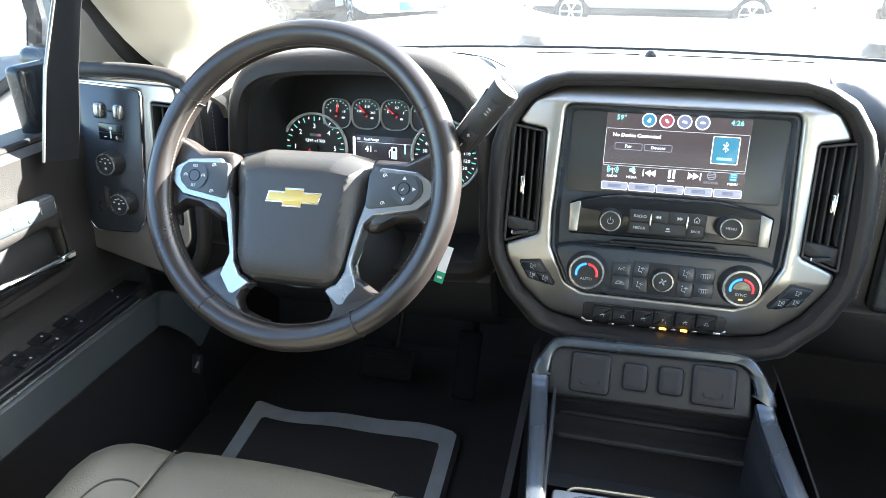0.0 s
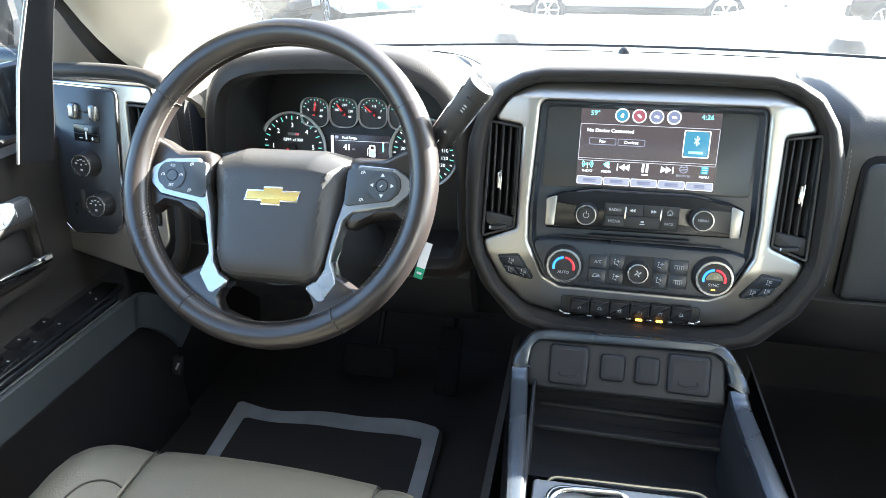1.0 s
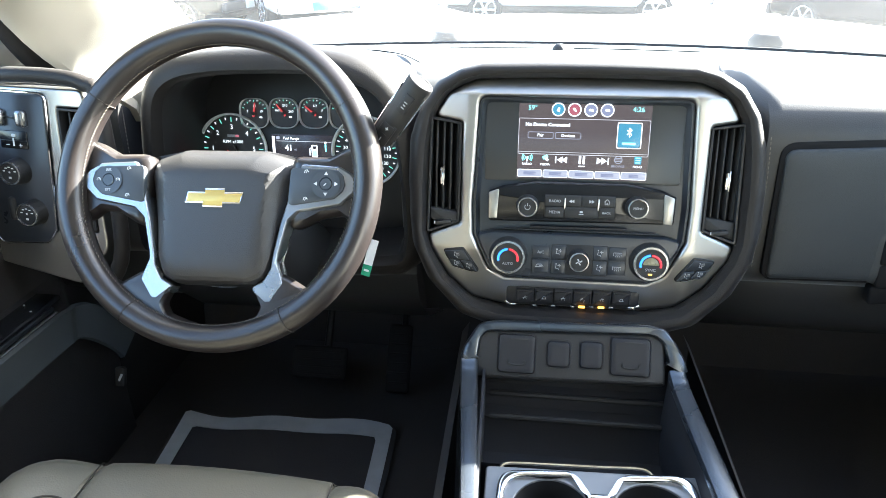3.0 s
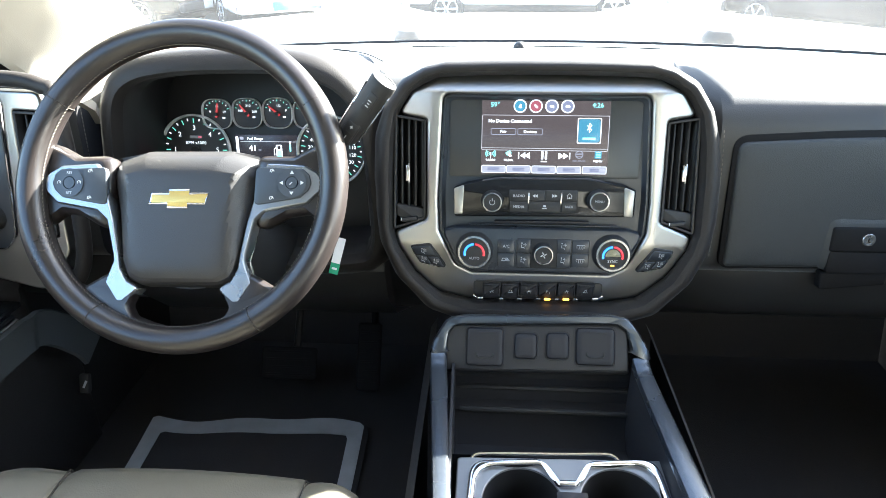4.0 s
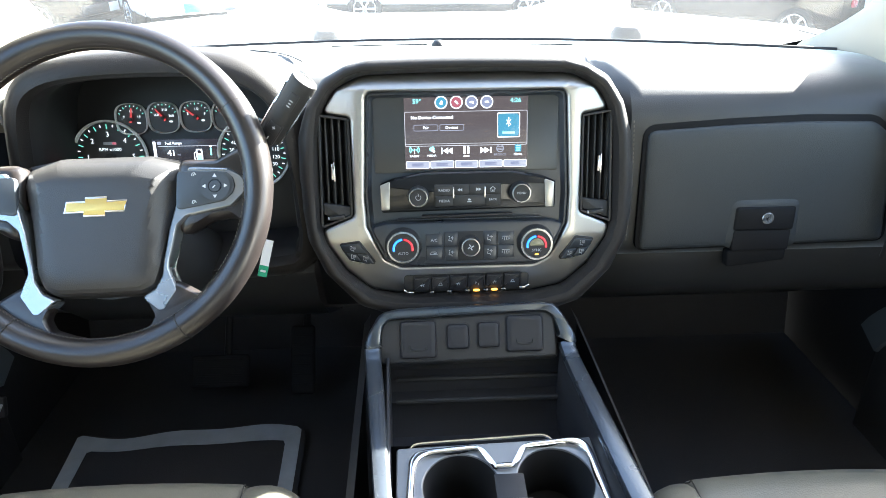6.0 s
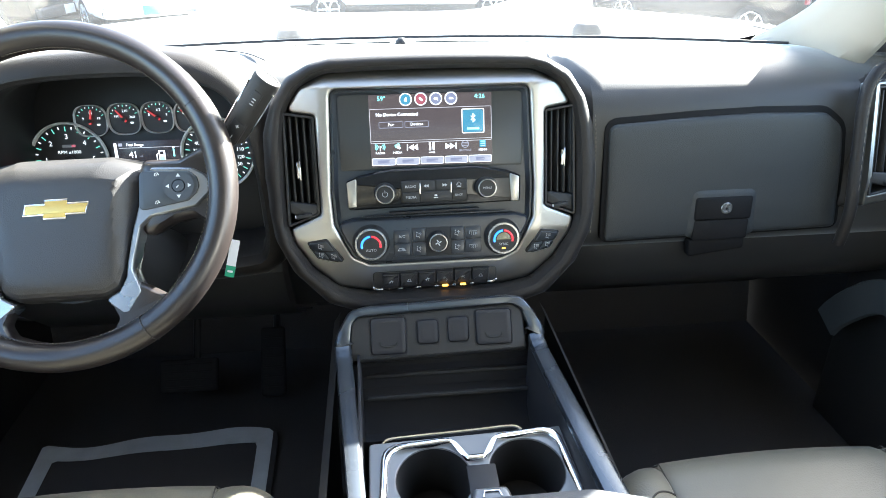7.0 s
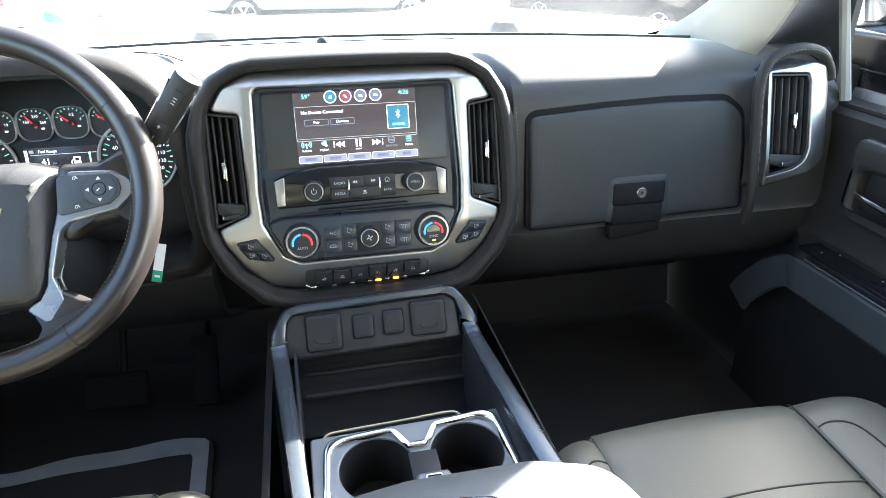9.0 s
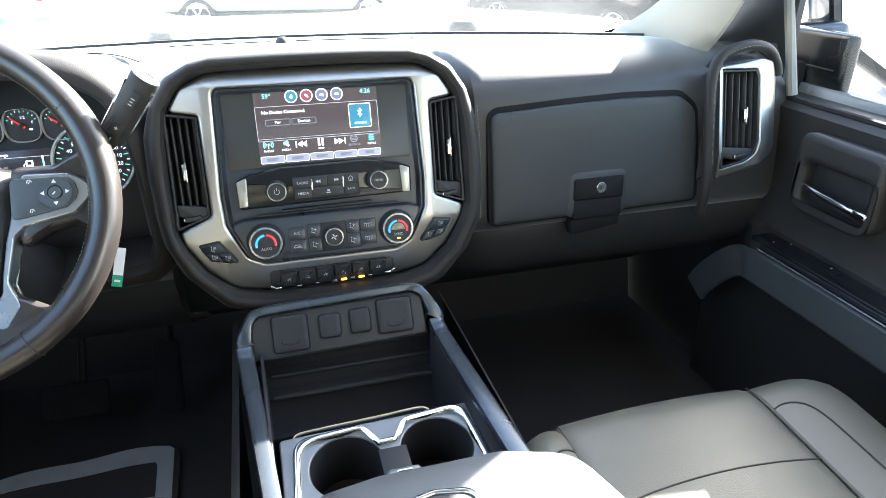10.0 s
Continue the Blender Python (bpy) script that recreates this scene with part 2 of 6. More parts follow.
def crowned(outer, hole, z0, z1, width, drop):
    """A frame whose edges roll off in a long soft curve."""
    bm = bmesh.new()
    edges = []
    for sg, pts in ((1, outer), (-1, hole)):
        prof = [(0, z0)] + [(width * (1 - math.cos(radians(a))), z1 - drop * (1 - math.sin(radians(a)))) for a in (0, 15, 30, 45, 60, 75, 90)] + [(width * 1.1, z1)]
        top = loops(bm, [[(x, y, z) for x, y in inset(pts, sg * d)] for d, z in prof])[-1]
        edges += [bm.edges.get((top[i - 1], top[i])) for i in range(len(top))]
    bmesh.ops.triangle_fill(bm, use_beauty=True, use_dissolve=False, edges=edges)
    return bm


def lathe(profile, n=32, m=None):
    """Turns (radius, height) pairs round z."""
    bm = bmesh.new()
    vs = loops(bm, [[(r * math.cos(2 * math.pi * i / n), r * math.sin(2 * math.pi * i / n), z) for i in range(n)] for r, z in profile])
    if m is not None:
        bm.transform(m)
    return bm


def tube(path, radius, n=10, closed=False, flat=1.0, up=(0, 0, 1)):
    """A tube along 3D points; radius may be a list; flat squeezes it along up."""
    bm = bmesh.new()
    P = [Vector(p) for p in path]
    k, rings = len(P), []
    U = Vector(up)
    for i in range(k):
        a, b = (P[i - 1], P[(i + 1) % k]) if closed else (P[max(i - 1, 0)], P[min(i + 1, k - 1)])
        t = (b - a).normalized()
        s = t.cross(U)
        if s.length < 1e-4:
            s = t.cross(Vector((1, 0, 0)))
        s.normalize()
        w = s.cross(t)
        r = radius[i] if isinstance(radius, (list, tuple)) else radius
        rings.append([P[i] + (s * math.cos(q) + w * flat * math.sin(q)) * r for q in [2 * math.pi * j / n for j in range(n)]])
    if closed:
        rings.append(rings[0])
        vs = loops(bm, rings[:-1])
        n2 = len(vs[0])
        for j in range(n2):
            bm.faces.new((vs[-1][j], vs[-1][(j + 1) % n2], vs[0][(j + 1) % n2], vs[0][j]))
    else:
        vs = loops(bm, rings)
        bm.faces.new(vs[0])
        bm.faces.new(vs[-1])
    return bm


def curve(pts, n=8):
    """A smooth line through points."""
    P = [Vector(p) for p in pts]
    out = []
    for i in range(len(P) - 1):
        a, b, c, d = P[max(i - 1, 0)], P[i], P[i + 1], P[min(i + 2, len(P) - 1)]
        for j in range(n):
            t = j / n
            out.append(0.5 * ((2 * b) + (c - a) * t + (2 * a - 5 * b + 4 * c - d) * t ** 2 + (3 * b - a - 3 * c + d) * t ** 3))
    return out + [P[-1]]


def join(*bms):
    """Several pieces of one part in one bmesh."""
    out = bmesh.new()
    for b in bms:
        me = bpy.data.meshes.new("piece")
        b.to_mesh(me)
        b.free()
        out.from_mesh(me)
        bpy.data.meshes.remove(me)
    return out


def moved(bm, m):
    bm.transform(m)
    return bm


def text(body, size, material, parent, m, name="lettering", bold=0.0):
    cu = bpy.data.curves.new("letters", "FONT")
    cu.body, cu.size, cu.align_x, cu.align_y, cu.offset, cu.resolution_u = body, size, "CENTER", "CENTER", bold, 2
    tmp = bpy.data.objects.new("letters", cu)
    scene.collection.objects.link(tmp)
    me = bpy.data.meshes.new_from_object(tmp.evaluated_get(bpy.context.evaluated_depsgraph_get()))
    bpy.data.objects.remove(tmp)
    bpy.data.curves.remove(cu)
    me.name = name
    me.materials.clear()
    me.materials.append(material)
    ob = new(name, me)
    ob.parent = parent
    ob.matrix_basis = m
    return ob


def bar(w, h, material, parent, m, name="marking", r=0.3):
    """A thin flat mark that stands 0.2 mm proud."""
    return part(name, plate(rounded(rect(0, 0, w, h), min(w, h) * r, 3), -0.0002, 0.0002, 0.0001), material, parent, m=m)


def leaning(x, y, z, tilt, turn=0.0):
    """A frame whose z points back at the cabin and up by tilt; x runs to the right, y up the face."""
    return Matrix.Translation((x, y, z)) @ Matrix.Rotation(radians(turn), 4, "Z") @ Matrix.Rotation(radians(90 - tilt), 4, "X")


# ---- dashboard ----
dash = thing("dashboard", "dark charcoal leather-wrapped truck dashboard with stitched seams", "dashboard")


def base_line(x):
    return 0.292 - 0.38 * (x + 0.05) ** 2


def dash_profile(x):
    """Height and depth of the dash from the windscreen round to the knees."""
    yb = base_line(x)
    ex = max(0.0, abs(x + 0.03) - 0.60)
    top = 1.452 - 0.25 * ex ** 1.5
    q = min(1.0, max(0.0, (0.224 - x) / 0.032))
    f = 0.060 * q * q * (3 - 2 * q) if x > -0.3 else 0.0
    return [(yb + 0.06, 1.425), (yb + 0.012, 1.448), (yb, top + 0.004), (yb * 0.6 + 0.03, top + 0.004), (f * 0.9 + 0.095, top + 0.003), (f + 0.068, top - 0.004), (f + 0.045, top - 0.012), (f + 0.024, top - 0.0225),
            (f + 0.008, top - 0.036), (f - 0.001, top - 0.049), (f - 0.005, top - 0.062), (f - 0.006, top - 0.078), (f - 0.011, 1.30), (f - 0.016, 1.225), (f - 0.0165, 1.206), (f - 0.012, 1.194), (f - 0.005, 1.186)]


def knee_profile(x):
    q = min(1.0, max(0.0, (0.224 - x) / 0.032))
    f = 0.060 * q * q * (3 - 2 * q) if x > -0.3 else 0.0
    return [(f - 0.004, 1.1895), (f - 0.006, 1.180), (f - 0.004, 1.160), (f + 0.002, 1.135), (f + 0.016, 1.105), (0.10, 1.05), (0.24, 0.98), (0.38, 0.88)]


def driver_knee(x):
    return [(0.014, 1.164), (0.014, 1.156), (0.035, 1.10), (0.12, 1.02), (0.34, 0.90)]


def driver_profile(x):
    yb = base_line(x)
    k = min(1.0, max(0.0, (x + 0.285) / 0.055))
    k = k * k * (3 - 2 * k)
    far = [(0.170, 1.455), (0.150, 1.452), (0.142, 1.440), (0.140, 1.41), (0.140, 1.38), (0.140, 1.25), (0.135, 1.185)]
    near = [(0.149, 1.455), (0.128, 1.448), (0.105, 1.440), (0.084, 1.4295), (0.068, 1.416), (0.058, 1.35), (0.055, 1.20)]
    lip = [(a[0] + (b[0] - a[0]) * k, a[1] + (b[1] - a[1]) * k) for a, b in zip(far, near)]
    return [(yb + 0.06, 1.425), (yb + 0.012, 1.448), (yb, 1.456), (yb * 0.6 + 0.05, 1.456), *lip, (0.02, 1.176), (0.012, 1.160)]


def dash_run(xs, prof):
    bm = bmesh.new()
    loops(bm, [[(x, y, z) for y, z in prof(x)] for x in xs], closed=False)
    return bm


# the pad takes the lightened leather, so sun glare is partly in its colour
part("dash_pad", dash_run([-0.226 + 1.006 * i / 60 for i in range(61)], dash_profile), SUNLIT_DASH, dash)
part("dash_pad", dash_run([-0.83 + 0.19 * i / 6 for i in range(7)], dash_profile), SUNLIT_DASH, dash)
part("dash_pad", dash_run([-0.64 + 0.4135 * i / 30 for i in range(31)], driver_profile), SUNLIT_DASH, dash)

for x0, x1, prof in ((-0.226, 0.78, knee_profile), (-0.83, -0.64, knee_profile), (-0.64, -0.2265, driver_knee)):
    part("knee_panel", dash_run([x0 + (x1 - x0) * i / 16 for i in range(17)], prof), DARK, dash, "black lower panel over the footwell")

# hood over the instruments
OPEN = softened([(-0.590, 1.355), (-0.579, 1.420), (-0.553, 1.446), (-0.505, 1.457), (-0.430, 1.461), (-0.355, 1.461), (-0.303, 1.452), (-0.264, 1.430), (-0.247, 1.385), (-0.238, 1.30), (-0.236, 1.205), (-0.262, 1.184), (-0.585, 1.184), (-0.606, 1.205), (-0.599, 1.28)], 2)
bm = bmesh.new()


def brow(d, y, lift=0.0):
    return [(x, y, z + lift * max(0.0, (z - 1.35) / 0.11)) for x, z in inset(OPEN, d)]


loops(bm, [brow(-0.062, 0.21, -0.046), brow(-0.050, 0.12, -0.024), brow(-0.040, 0.06, -0.012), brow(-0.034, 0.030, -0.005), brow(-0.031, 0.014, -0.002), brow(-0.027, 0.003, -0.001), brow(-0.019, -0.006), brow(-0.010, -0.011), brow(-0.004, -0.012), brow(0.0005, -0.006), brow(0.004, 0.010)])
part("instrument_hood", bm, LEATHER, dash, "dark stitched leather hood over the gauges")
bm = bmesh.new()
loops(bm, [brow(0.003, 0.006), brow(0.0055, 0.010), brow(0.008, 0.040), brow(0.004, 0.10), brow(0.010, 0.136, -0.004)])
part("hood_lining", bm, DARK, dash, "black lining inside the instrument hood")

part("stitching", join(*[tube([(-0.640 - 0.0004 * i, 0.012, 1.425 - 0.006 * i), (-0.640 - 0.0004 * i, 0.012, 1.4214 - 0.006 * i)], 0.0006, 5) for i in range(26)]), STITCH, dash, "pale stitched seam")

# centre stack
STACK = leaning(0, 0, 1.42, 14)
SUR_OUT = rounded(mirror([(0.05, 0.0565), (0.13, 0.0545), (0.158, 0.048), (0.190, 0.030), (0.212, -0.004), (0.2235, -0.044), (0.229, -0.10), (0.2285, -0.150), (0.223, -0.190), (0.2015, -0.235), (0.158, -0.280), (0.115, -0.2935)]), 0.03, 4)
SUR_IN = rounded(mirror([(0.05, 0.0385), (0.138, 0.0355), (0.160, 0.0275), (0.180, 0.011), (0.1940, -0.012), (0.1995, -0.05), (0.2020, -0.10), (0.2015, -0.170), (0.1945, -0.193), (0.172, -0.231), (0.135, -0.263), (0.095, -0.2715)]), 0.03, 4)
SUR_OUT, SUR_IN = softened(SUR_OUT, 1), softened(SUR_IN, 1)
SUR_OUT = [(x + 0.007 * min(1.0, max(0.0, (-0.04 - y) / 0.08)) * min(1.0, max(0.0, -x / 0.15)), y) for x, y in SUR_OUT]
bm = bmesh.new()
rings = []
for w, z in ((-0.7, -0.055), (-0.28, -0.016), (-0.06, 0.0), (0.0, 0.005), (0.12, 0.010), (0.28, 0.0145), (0.45, 0.0165), (0.62, 0.0165), (0.8, 0.0145), (0.89, 0.010), (0.97, 0.004), (1.03, 0.002), (1.03, -0.034)):
    ring = []
    for a, b in zip(SUR_OUT, SUR_IN):
        k = w if w > 0 else w * (1.0 - 0.85 * min(1.0, max(0.0, (a[1] + 0.06) / 0.09)))
        ring.append((a[0] * (1 - k) + b[0] * k, a[1] * (1 - k) + b[1] * k, z))
    rings.append(ring)
loops(bm, rings)
part("stack_surround", bm, LEATHER, dash, "padded dark leather surround of the centre stack", STACK)
part("backing_plate", plate(SUR_IN, -0.036, -0.032), DARK, dash, m=STACK)


def bezel_fall(x, y):
    """How far the pillowed bezel face falls away from its crest."""
    return 0.62 * max(0.0, y - 0.0155) + 9.0 * max(0.0, y - 0.020) ** 2 + 0.20 * max(0.0, abs(x) - 0.146) + 0.30 * max(0.0, -0.185 - y) + 2.0 * max(0.0, -0.2265 - y) ** 2


def pillow(outer, hole, z0, z1, width, drop):
    """A crowned ring with a finely divided face that falls away at its outside."""
    bm = crowned(outer, hole, z0, z1, width, drop)
    for _ in range(4):
        far = [e for e in bm.edges if e.calc_length() > 0.008]
        if not far:
            break
        bmesh.ops.subdivide_edges(bm, edges=far, cuts=1)
        bmesh.ops.triangulate(bm, faces=bm.faces[:])
    for v in bm.verts:
        if v.co.z > z0 + 0.004:
            v.co.z -= bezel_fall(v.co.x, v.co.y)
    return bm


SIL_OUT = rounded(mirror([(0.080, 0.0375), (0.140, 0.0342, 0.03), (0.174, 0.0165, 0.03), (0.1945, -0.0135, 0.008), (0.1550, -0.0195, 0.007), (0.1553, -0.153, 0.008), (0.1995, -0.1705, 0.008), (0.1945, -0.1910, 0.02), (0.172, -0.2285, 0.03), (0.136, -0.2605, 0.03), (0.092, -0.2700, 0.03)]), 0.01, 6)
SIL_IN = rounded(mirror([(0.134, 0.0130, 0.012), (0.1395, -0.125, 0.03), (0.1378, -0.168, 0.012), (0.1155, -0.2150, 0.014), (0.094, -0.2265, 0.012)]), 0.010, 7)
part("silver_bezel", pillow(SIL_OUT, SIL_IN, -0.03, 0.0118, 0.0050, 0.0042), SILVER, dash, "satin brushed silver bezel round the stack", STACK, 40)


def air_vent(parent, m, outline, slats, tab, wheel):
    """An outlet with upright slats, a chrome tab and a thumb wheel."""
    v = part("air_vent", holed(outline, [inset(outline, 0.0035)], -0.03, 0.0095, 0.001), DARK, parent, "black air vent", m)
    xs = [p[0] for p in outline]
    ys = [p[1] for p in outline]
    x0, x1, y0, y1 = min(xs), max(xs), min(ys), max(ys)
    for i in range(slats):
        x = x0 + (x1 - x0) * (i + 0.9) / (slats + 0.8)
        hi, lo = y1 - 0.005, y0 + 0.030
        part("slat", box(0.0030, hi - lo, 0.022, 0.0012, 2), SOFT, v, m=at(x, (hi + lo) / 2, -0.009, 0, 18))
    part("vent_tab", join(box(0.0045, 0.022, 0.006, 0.0015), box(0.0018, 0.026, 0.005, 0.0006, m=at(0.0024, 0, 0.0015))), CHROME, v, "chrome vent tab", at(*tab, 0.007))
    part("thumb_wheel", box(0.022, 0.006, 0.008, 0.002), SOFT, v, m=at(*wheel, 0.008, 0, 0, 8))
    part("marking", box(0.0015, 0.004, 0.001, 0.0003, 1), WHITE, v, m=at(wheel[0] - 0.011, wheel[1], 0.0125))
    part("vent_floor", plate(inset(outline, 0.001), -0.031, -0.028), DARK, v)
    part("vent_sill", plate(rounded([(x0 + 0.003, y0 + 0.034), (x1 - 0.003, y0 + 0.028), (x1 - 0.003, y0 + 0.004), (x0 + 0.004, y0 + 0.018)], 0.003, 3), -0.02, 0.006, 0.002), SOFT, v)
    return v


for sx, tab_y in ((1, -0.0865), (-1, -0.0910)):
    pts = [(sx * 0.1562, -0.0205), (sx * 0.1980, -0.0140), (sx * 0.2010, -0.1690), (sx * 0.1565, -0.1525)]
    air_vent(dash, STACK @ at(0, 0, -0.0045), rounded(pts if sx > 0 else pts[::-1], 0.004, 3), 4, (sx * 0.1815, tab_y), (sx * 0.1785, -0.1535))

# glove box
GB = leaning(0.437, -0.0105, 1.289, 6)
GB_PTS = [(-0.1865, 0.0860, 0.014), (-0.066, 0.0930, 0.05), (0.035, 0.0962, 0.05), (0.132, 0.0945, 0.03), (0.1625, 0.0720, 0.03), (0.1705, 0.020, 0.03), (0.1790, -0.0805, 0.008), (-0.1835, -0.0865, 0.008)]
GB_FACE = rounded(GB_PTS, 0.01, 5)
gb = part("glove_box_door", prism(GB_FACE, [(0, -0.004), (0, 0.0070), (0.0008, 0.0086), (0.0025, 0.0100), (0.005, 0.0110), (0.012, 0.0120), (0.030, 0.0128), (0.060, 0.0132)]), GLOVE, dash, "charcoal glove box door", GB)
# black plate behind the door edge paints the shade inside the shallow gap
part("door_gap_shade", plate([(x, y + 0.0030) for x, y in inset(GB_FACE, -0.0060)], -0.010, 0.0062, 0.0005), FRIT, gb, "gap round the door with its shade painted black")
hump = rounded(rect(-0.0065, -0.0470, 0.112, 0.080), 0.016, 5)
part("latch_hump", prism(hump, [(0, 0.0100), (0.005, 0.0126), (0.010, 0.0148), (0.014, 0.0155), (0.018, 0.0157)]), GLOVE, gb, "raised swelling round the latch")
part("latch", plate(rounded(rect(-0.0068, -0.0410, 0.088, 0.036), 0.005, 4), 0.006, 0.0180, 0.003), FRIT, gb, "dark glove box latch")
# no hollow here: a raised black plate paints the shade of the recess
part("latch_recess_shade", plate(rounded(rect(-0.0075, -0.0740, 0.084, 0.031), 0.004, 4), 0.006, 0.0165, 0.001), FRIT, gb)
part("latch_pull", plate(rounded([(-0.0520, -0.0905), (0.0365, -0.0890), (0.0365, -0.1080), (-0.0500, -0.1180)], 0.005, 4), -0.004, 0.0110, 0.003), FRIT, gb)
part("lock", lathe([(0.0088, 0.006), (0.0088, 0.0095), (0.0078, 0.0105), (0.0058, 0.0105), (0.0054, 0.0095), (0.0015, 0.0095)], 24, at(-0.0035, -0.0402, 0.0088)), KNOB_RING, gb, "round silver key lock")
part("key_slot", box(0.0015, 0.006, 0.0008, 0.0003, 1, at(-0.0035, -0.0402, 0.0186)), DARK, gb)
# small dome and seams on the pad
part("sensor_dome", lathe([(0.011, 0), (0.010, 0.004), (0.006, 0.008), (0.0, 0.009)], 16, at(-0.027, 0.226, 1.456)), SOFT, dash, "small dark sensor dome")
for xa, xb in ((-0.20, -0.045), (-0.005, 0.19)):
    part("pad_seam", tube([(xa + (xb - xa) * i / 8, base_line(xa + (xb - xa) * i / 8) - 0.058, 1.4565) for i in range(9)], 0.0012, 6), DARK, dash)
part("pad_seam", tube(curve([(-0.345, 0.205, 1.4565), (-0.300, 0.190, 1.4565), (-0.262, 0.160, 1.4562), (-0.232, 0.125, 1.4520)], 5), 0.0011, 6), DARK, dash)
part("defroster_slot", tube([(x, base_line(x) - 0.008, 1.4565) for x in [-0.62 + 0.1 * i for i in range(13)]], 0.0035, 6), DARK, dash)
# stitched line beside the stack
part("stitching", join(*[tube([STACK @ Vector((x, y, 0.0062)), STACK @ Vector((x2, y2, 0.0062))], 0.0005, 5) for (x, y), (x2, y2) in
                         [((0.2285 - 0.00005 * abs(i - 8) ** 1.6, -0.03 - 0.006 * i), (0.2285 - 0.00005 * abs(i - 8) ** 1.6, -0.0336 - 0.006 * i)) for i in range(28)]]), STITCH, dash)

# outer ends of the dash
LEFT = leaning(-0.763, -0.045, 1.432, 8) @ Matrix(((1, 0.085, 0, 0), (0, 1, 0, 0), (0, 0, 1, 0), (0, 0, 0, 1)))
RIGHT = leaning(0.668, -0.026, 1.430, 14, 0)
part("end_bezel", holed(rounded([(-0.058, 0.012, 0.012), (0.112, 0.014, 0.012), (0.125, -0.20, 0.03), (0.085, -0.262, 0.03), (-0.058, -0.236, 0.02)], 0.012, 5),
                        [rounded(rect(0.092, -0.095, 0.040, 0.17), 0.004, 3)], -0.03, 0.004, 0.003), SILVER, dash, "satin silver trim at the door end of the dash", LEFT)
air_vent(dash, LEFT @ at(0, 0, -0.004), rounded(rect(0.092, -0.095, 0.038, 0.168), 0.004, 3), 3, (0.092, -0.08), (0.092, -0.168))
R_BEZEL = rounded([(-0.0490, -0.0015, 0.004), (-0.002, 0.0040, 0.03), (0.0300, 0.0090, 0.02), (0.0560, 0.0040, 0.015), (0.0690, -0.0170, 0.015), (0.0690, -0.1380, 0.03), (0.0330, -0.1600, 0.03), (-0.0460, -0.1770, 0.004)], 0.012, 5)
R_OPEN = [(-0.0470, -0.0058, 0.003), (0.0195, -0.0078, 0.006), (0.0245, -0.0190, 0.012), (0.0268, -0.1210, 0.02), (0.0195, -0.1420, 0.02), (0.0020, -0.1520, 0.02), (-0.0450, -0.1612, 0.003)]
bm = holed(R_BEZEL, [rounded(R_OPEN, 0.003, 4)], -0.03, 0.004, 0.003)
for _ in range(3):
    bmesh.ops.subdivide_edges(bm, edges=[e for e in bm.edges if e.calc_length() > 0.012], cuts=1)
    bmesh.ops.triangulate(bm, faces=bm.faces[:])
for v in bm.verts:
    if v.co.z > -0.02:
        v.co.z -= 9.0 * max(0.0, v.co.x - 0.026) ** 2 + 0.25 * max(0.0, v.co.y) + 4.0 * max(0.0, -0.125 - v.co.y) ** 2
part("end_bezel", bm, SILVER, dash, "satin silver trim at the door end of the dash", RIGHT, 40)
air_vent(dash, RIGHT @ at(0, 0, -0.006), rounded([(x - math.copysign(0.0006, x), y + math.copysign(0.0006, y + 0.08) * -1, r) for x, y, r in R_OPEN], 0.003, 4), 5, (-0.001, -0.0790), (-0.010, -0.1420))
R_ROLL = curve([(0.072, -0.018, -0.014), (0.0653, 0.0, -0.010), (0.0427, 0.022, -0.003), (0.0055, 0.0290, 0.001), (-0.0355, 0.0205, 0.001), (-0.0540, 0.005, 0.001), (-0.0635, -0.027, 0.000), (-0.0640, -0.10, -0.002), (-0.0630, -0.18, -0.006), (-0.0610, -0.235, -0.026)], 6)
part("end_roll", tube(R_ROLL, 0.0085, 12), LEATHER, dash, "rolled leather edge", RIGHT)
part("stitching", join(*[tube([(x + 0.0, y, z + 0.0088), (x2, y2, z2 + 0.0088)], 0.0005, 4) for (x, y, z), (x2, y2, z2) in [(R_ROLL[i], R_ROLL[i].lerp(R_ROLL[i + 1], 0.6)) for i in range(6, 46)]]), STITCH, dash, "pale stitched seam", RIGHT @ at(0.002, -0.002, -0.0006))
part("end_face", prism(R_BEZEL, [(-0.012, -0.09), (-0.010, -0.055), (-0.004, -0.046), (0.002, -0.042)]), LEATHER, dash, "dark leather cheek behind the end trim", RIGHT)
part("end_roll", tube(curve([(-0.062, 0.012, -0.004), (-0.045, 0.024, 0.0), (0.06, 0.029, 0.0), (0.115, 0.022, 0.0), (0.132, -0.005, 0.0), (0.142, -0.20, -0.002), (0.10, -0.272, -0.006)], 6), 0.0105, 12), LEATHER, dash, "rolled leather edge", LEFT)

# ---- infotainment ----
info = thing("infotainment_unit", "black infotainment unit with a lit touch screen", "car stereo", STACK)
part("housing", prism(SIL_IN, [(0.0008, -0.03), (0.0008, 0.004), (0.004, 0.0045), (0.007, -0.001), (0.009, -0.003)]), SATIN, info)
part("screen_glass", plate(rounded(rect(0, -0.0430, 0.250, 0.104), 0.004, 4), -0.004, -0.0015, 0.0005), SCREEN_GLASS, info, "black glass round the display")
scr = part("display", plate(rect(0, -0.043, 0.167, 0.096), -0.003, -0.0010, 0.0002), LCD, info, "lit colour display")
Z = -0.0007


def s(x, y, z=Z):
    return at(x, y, z)


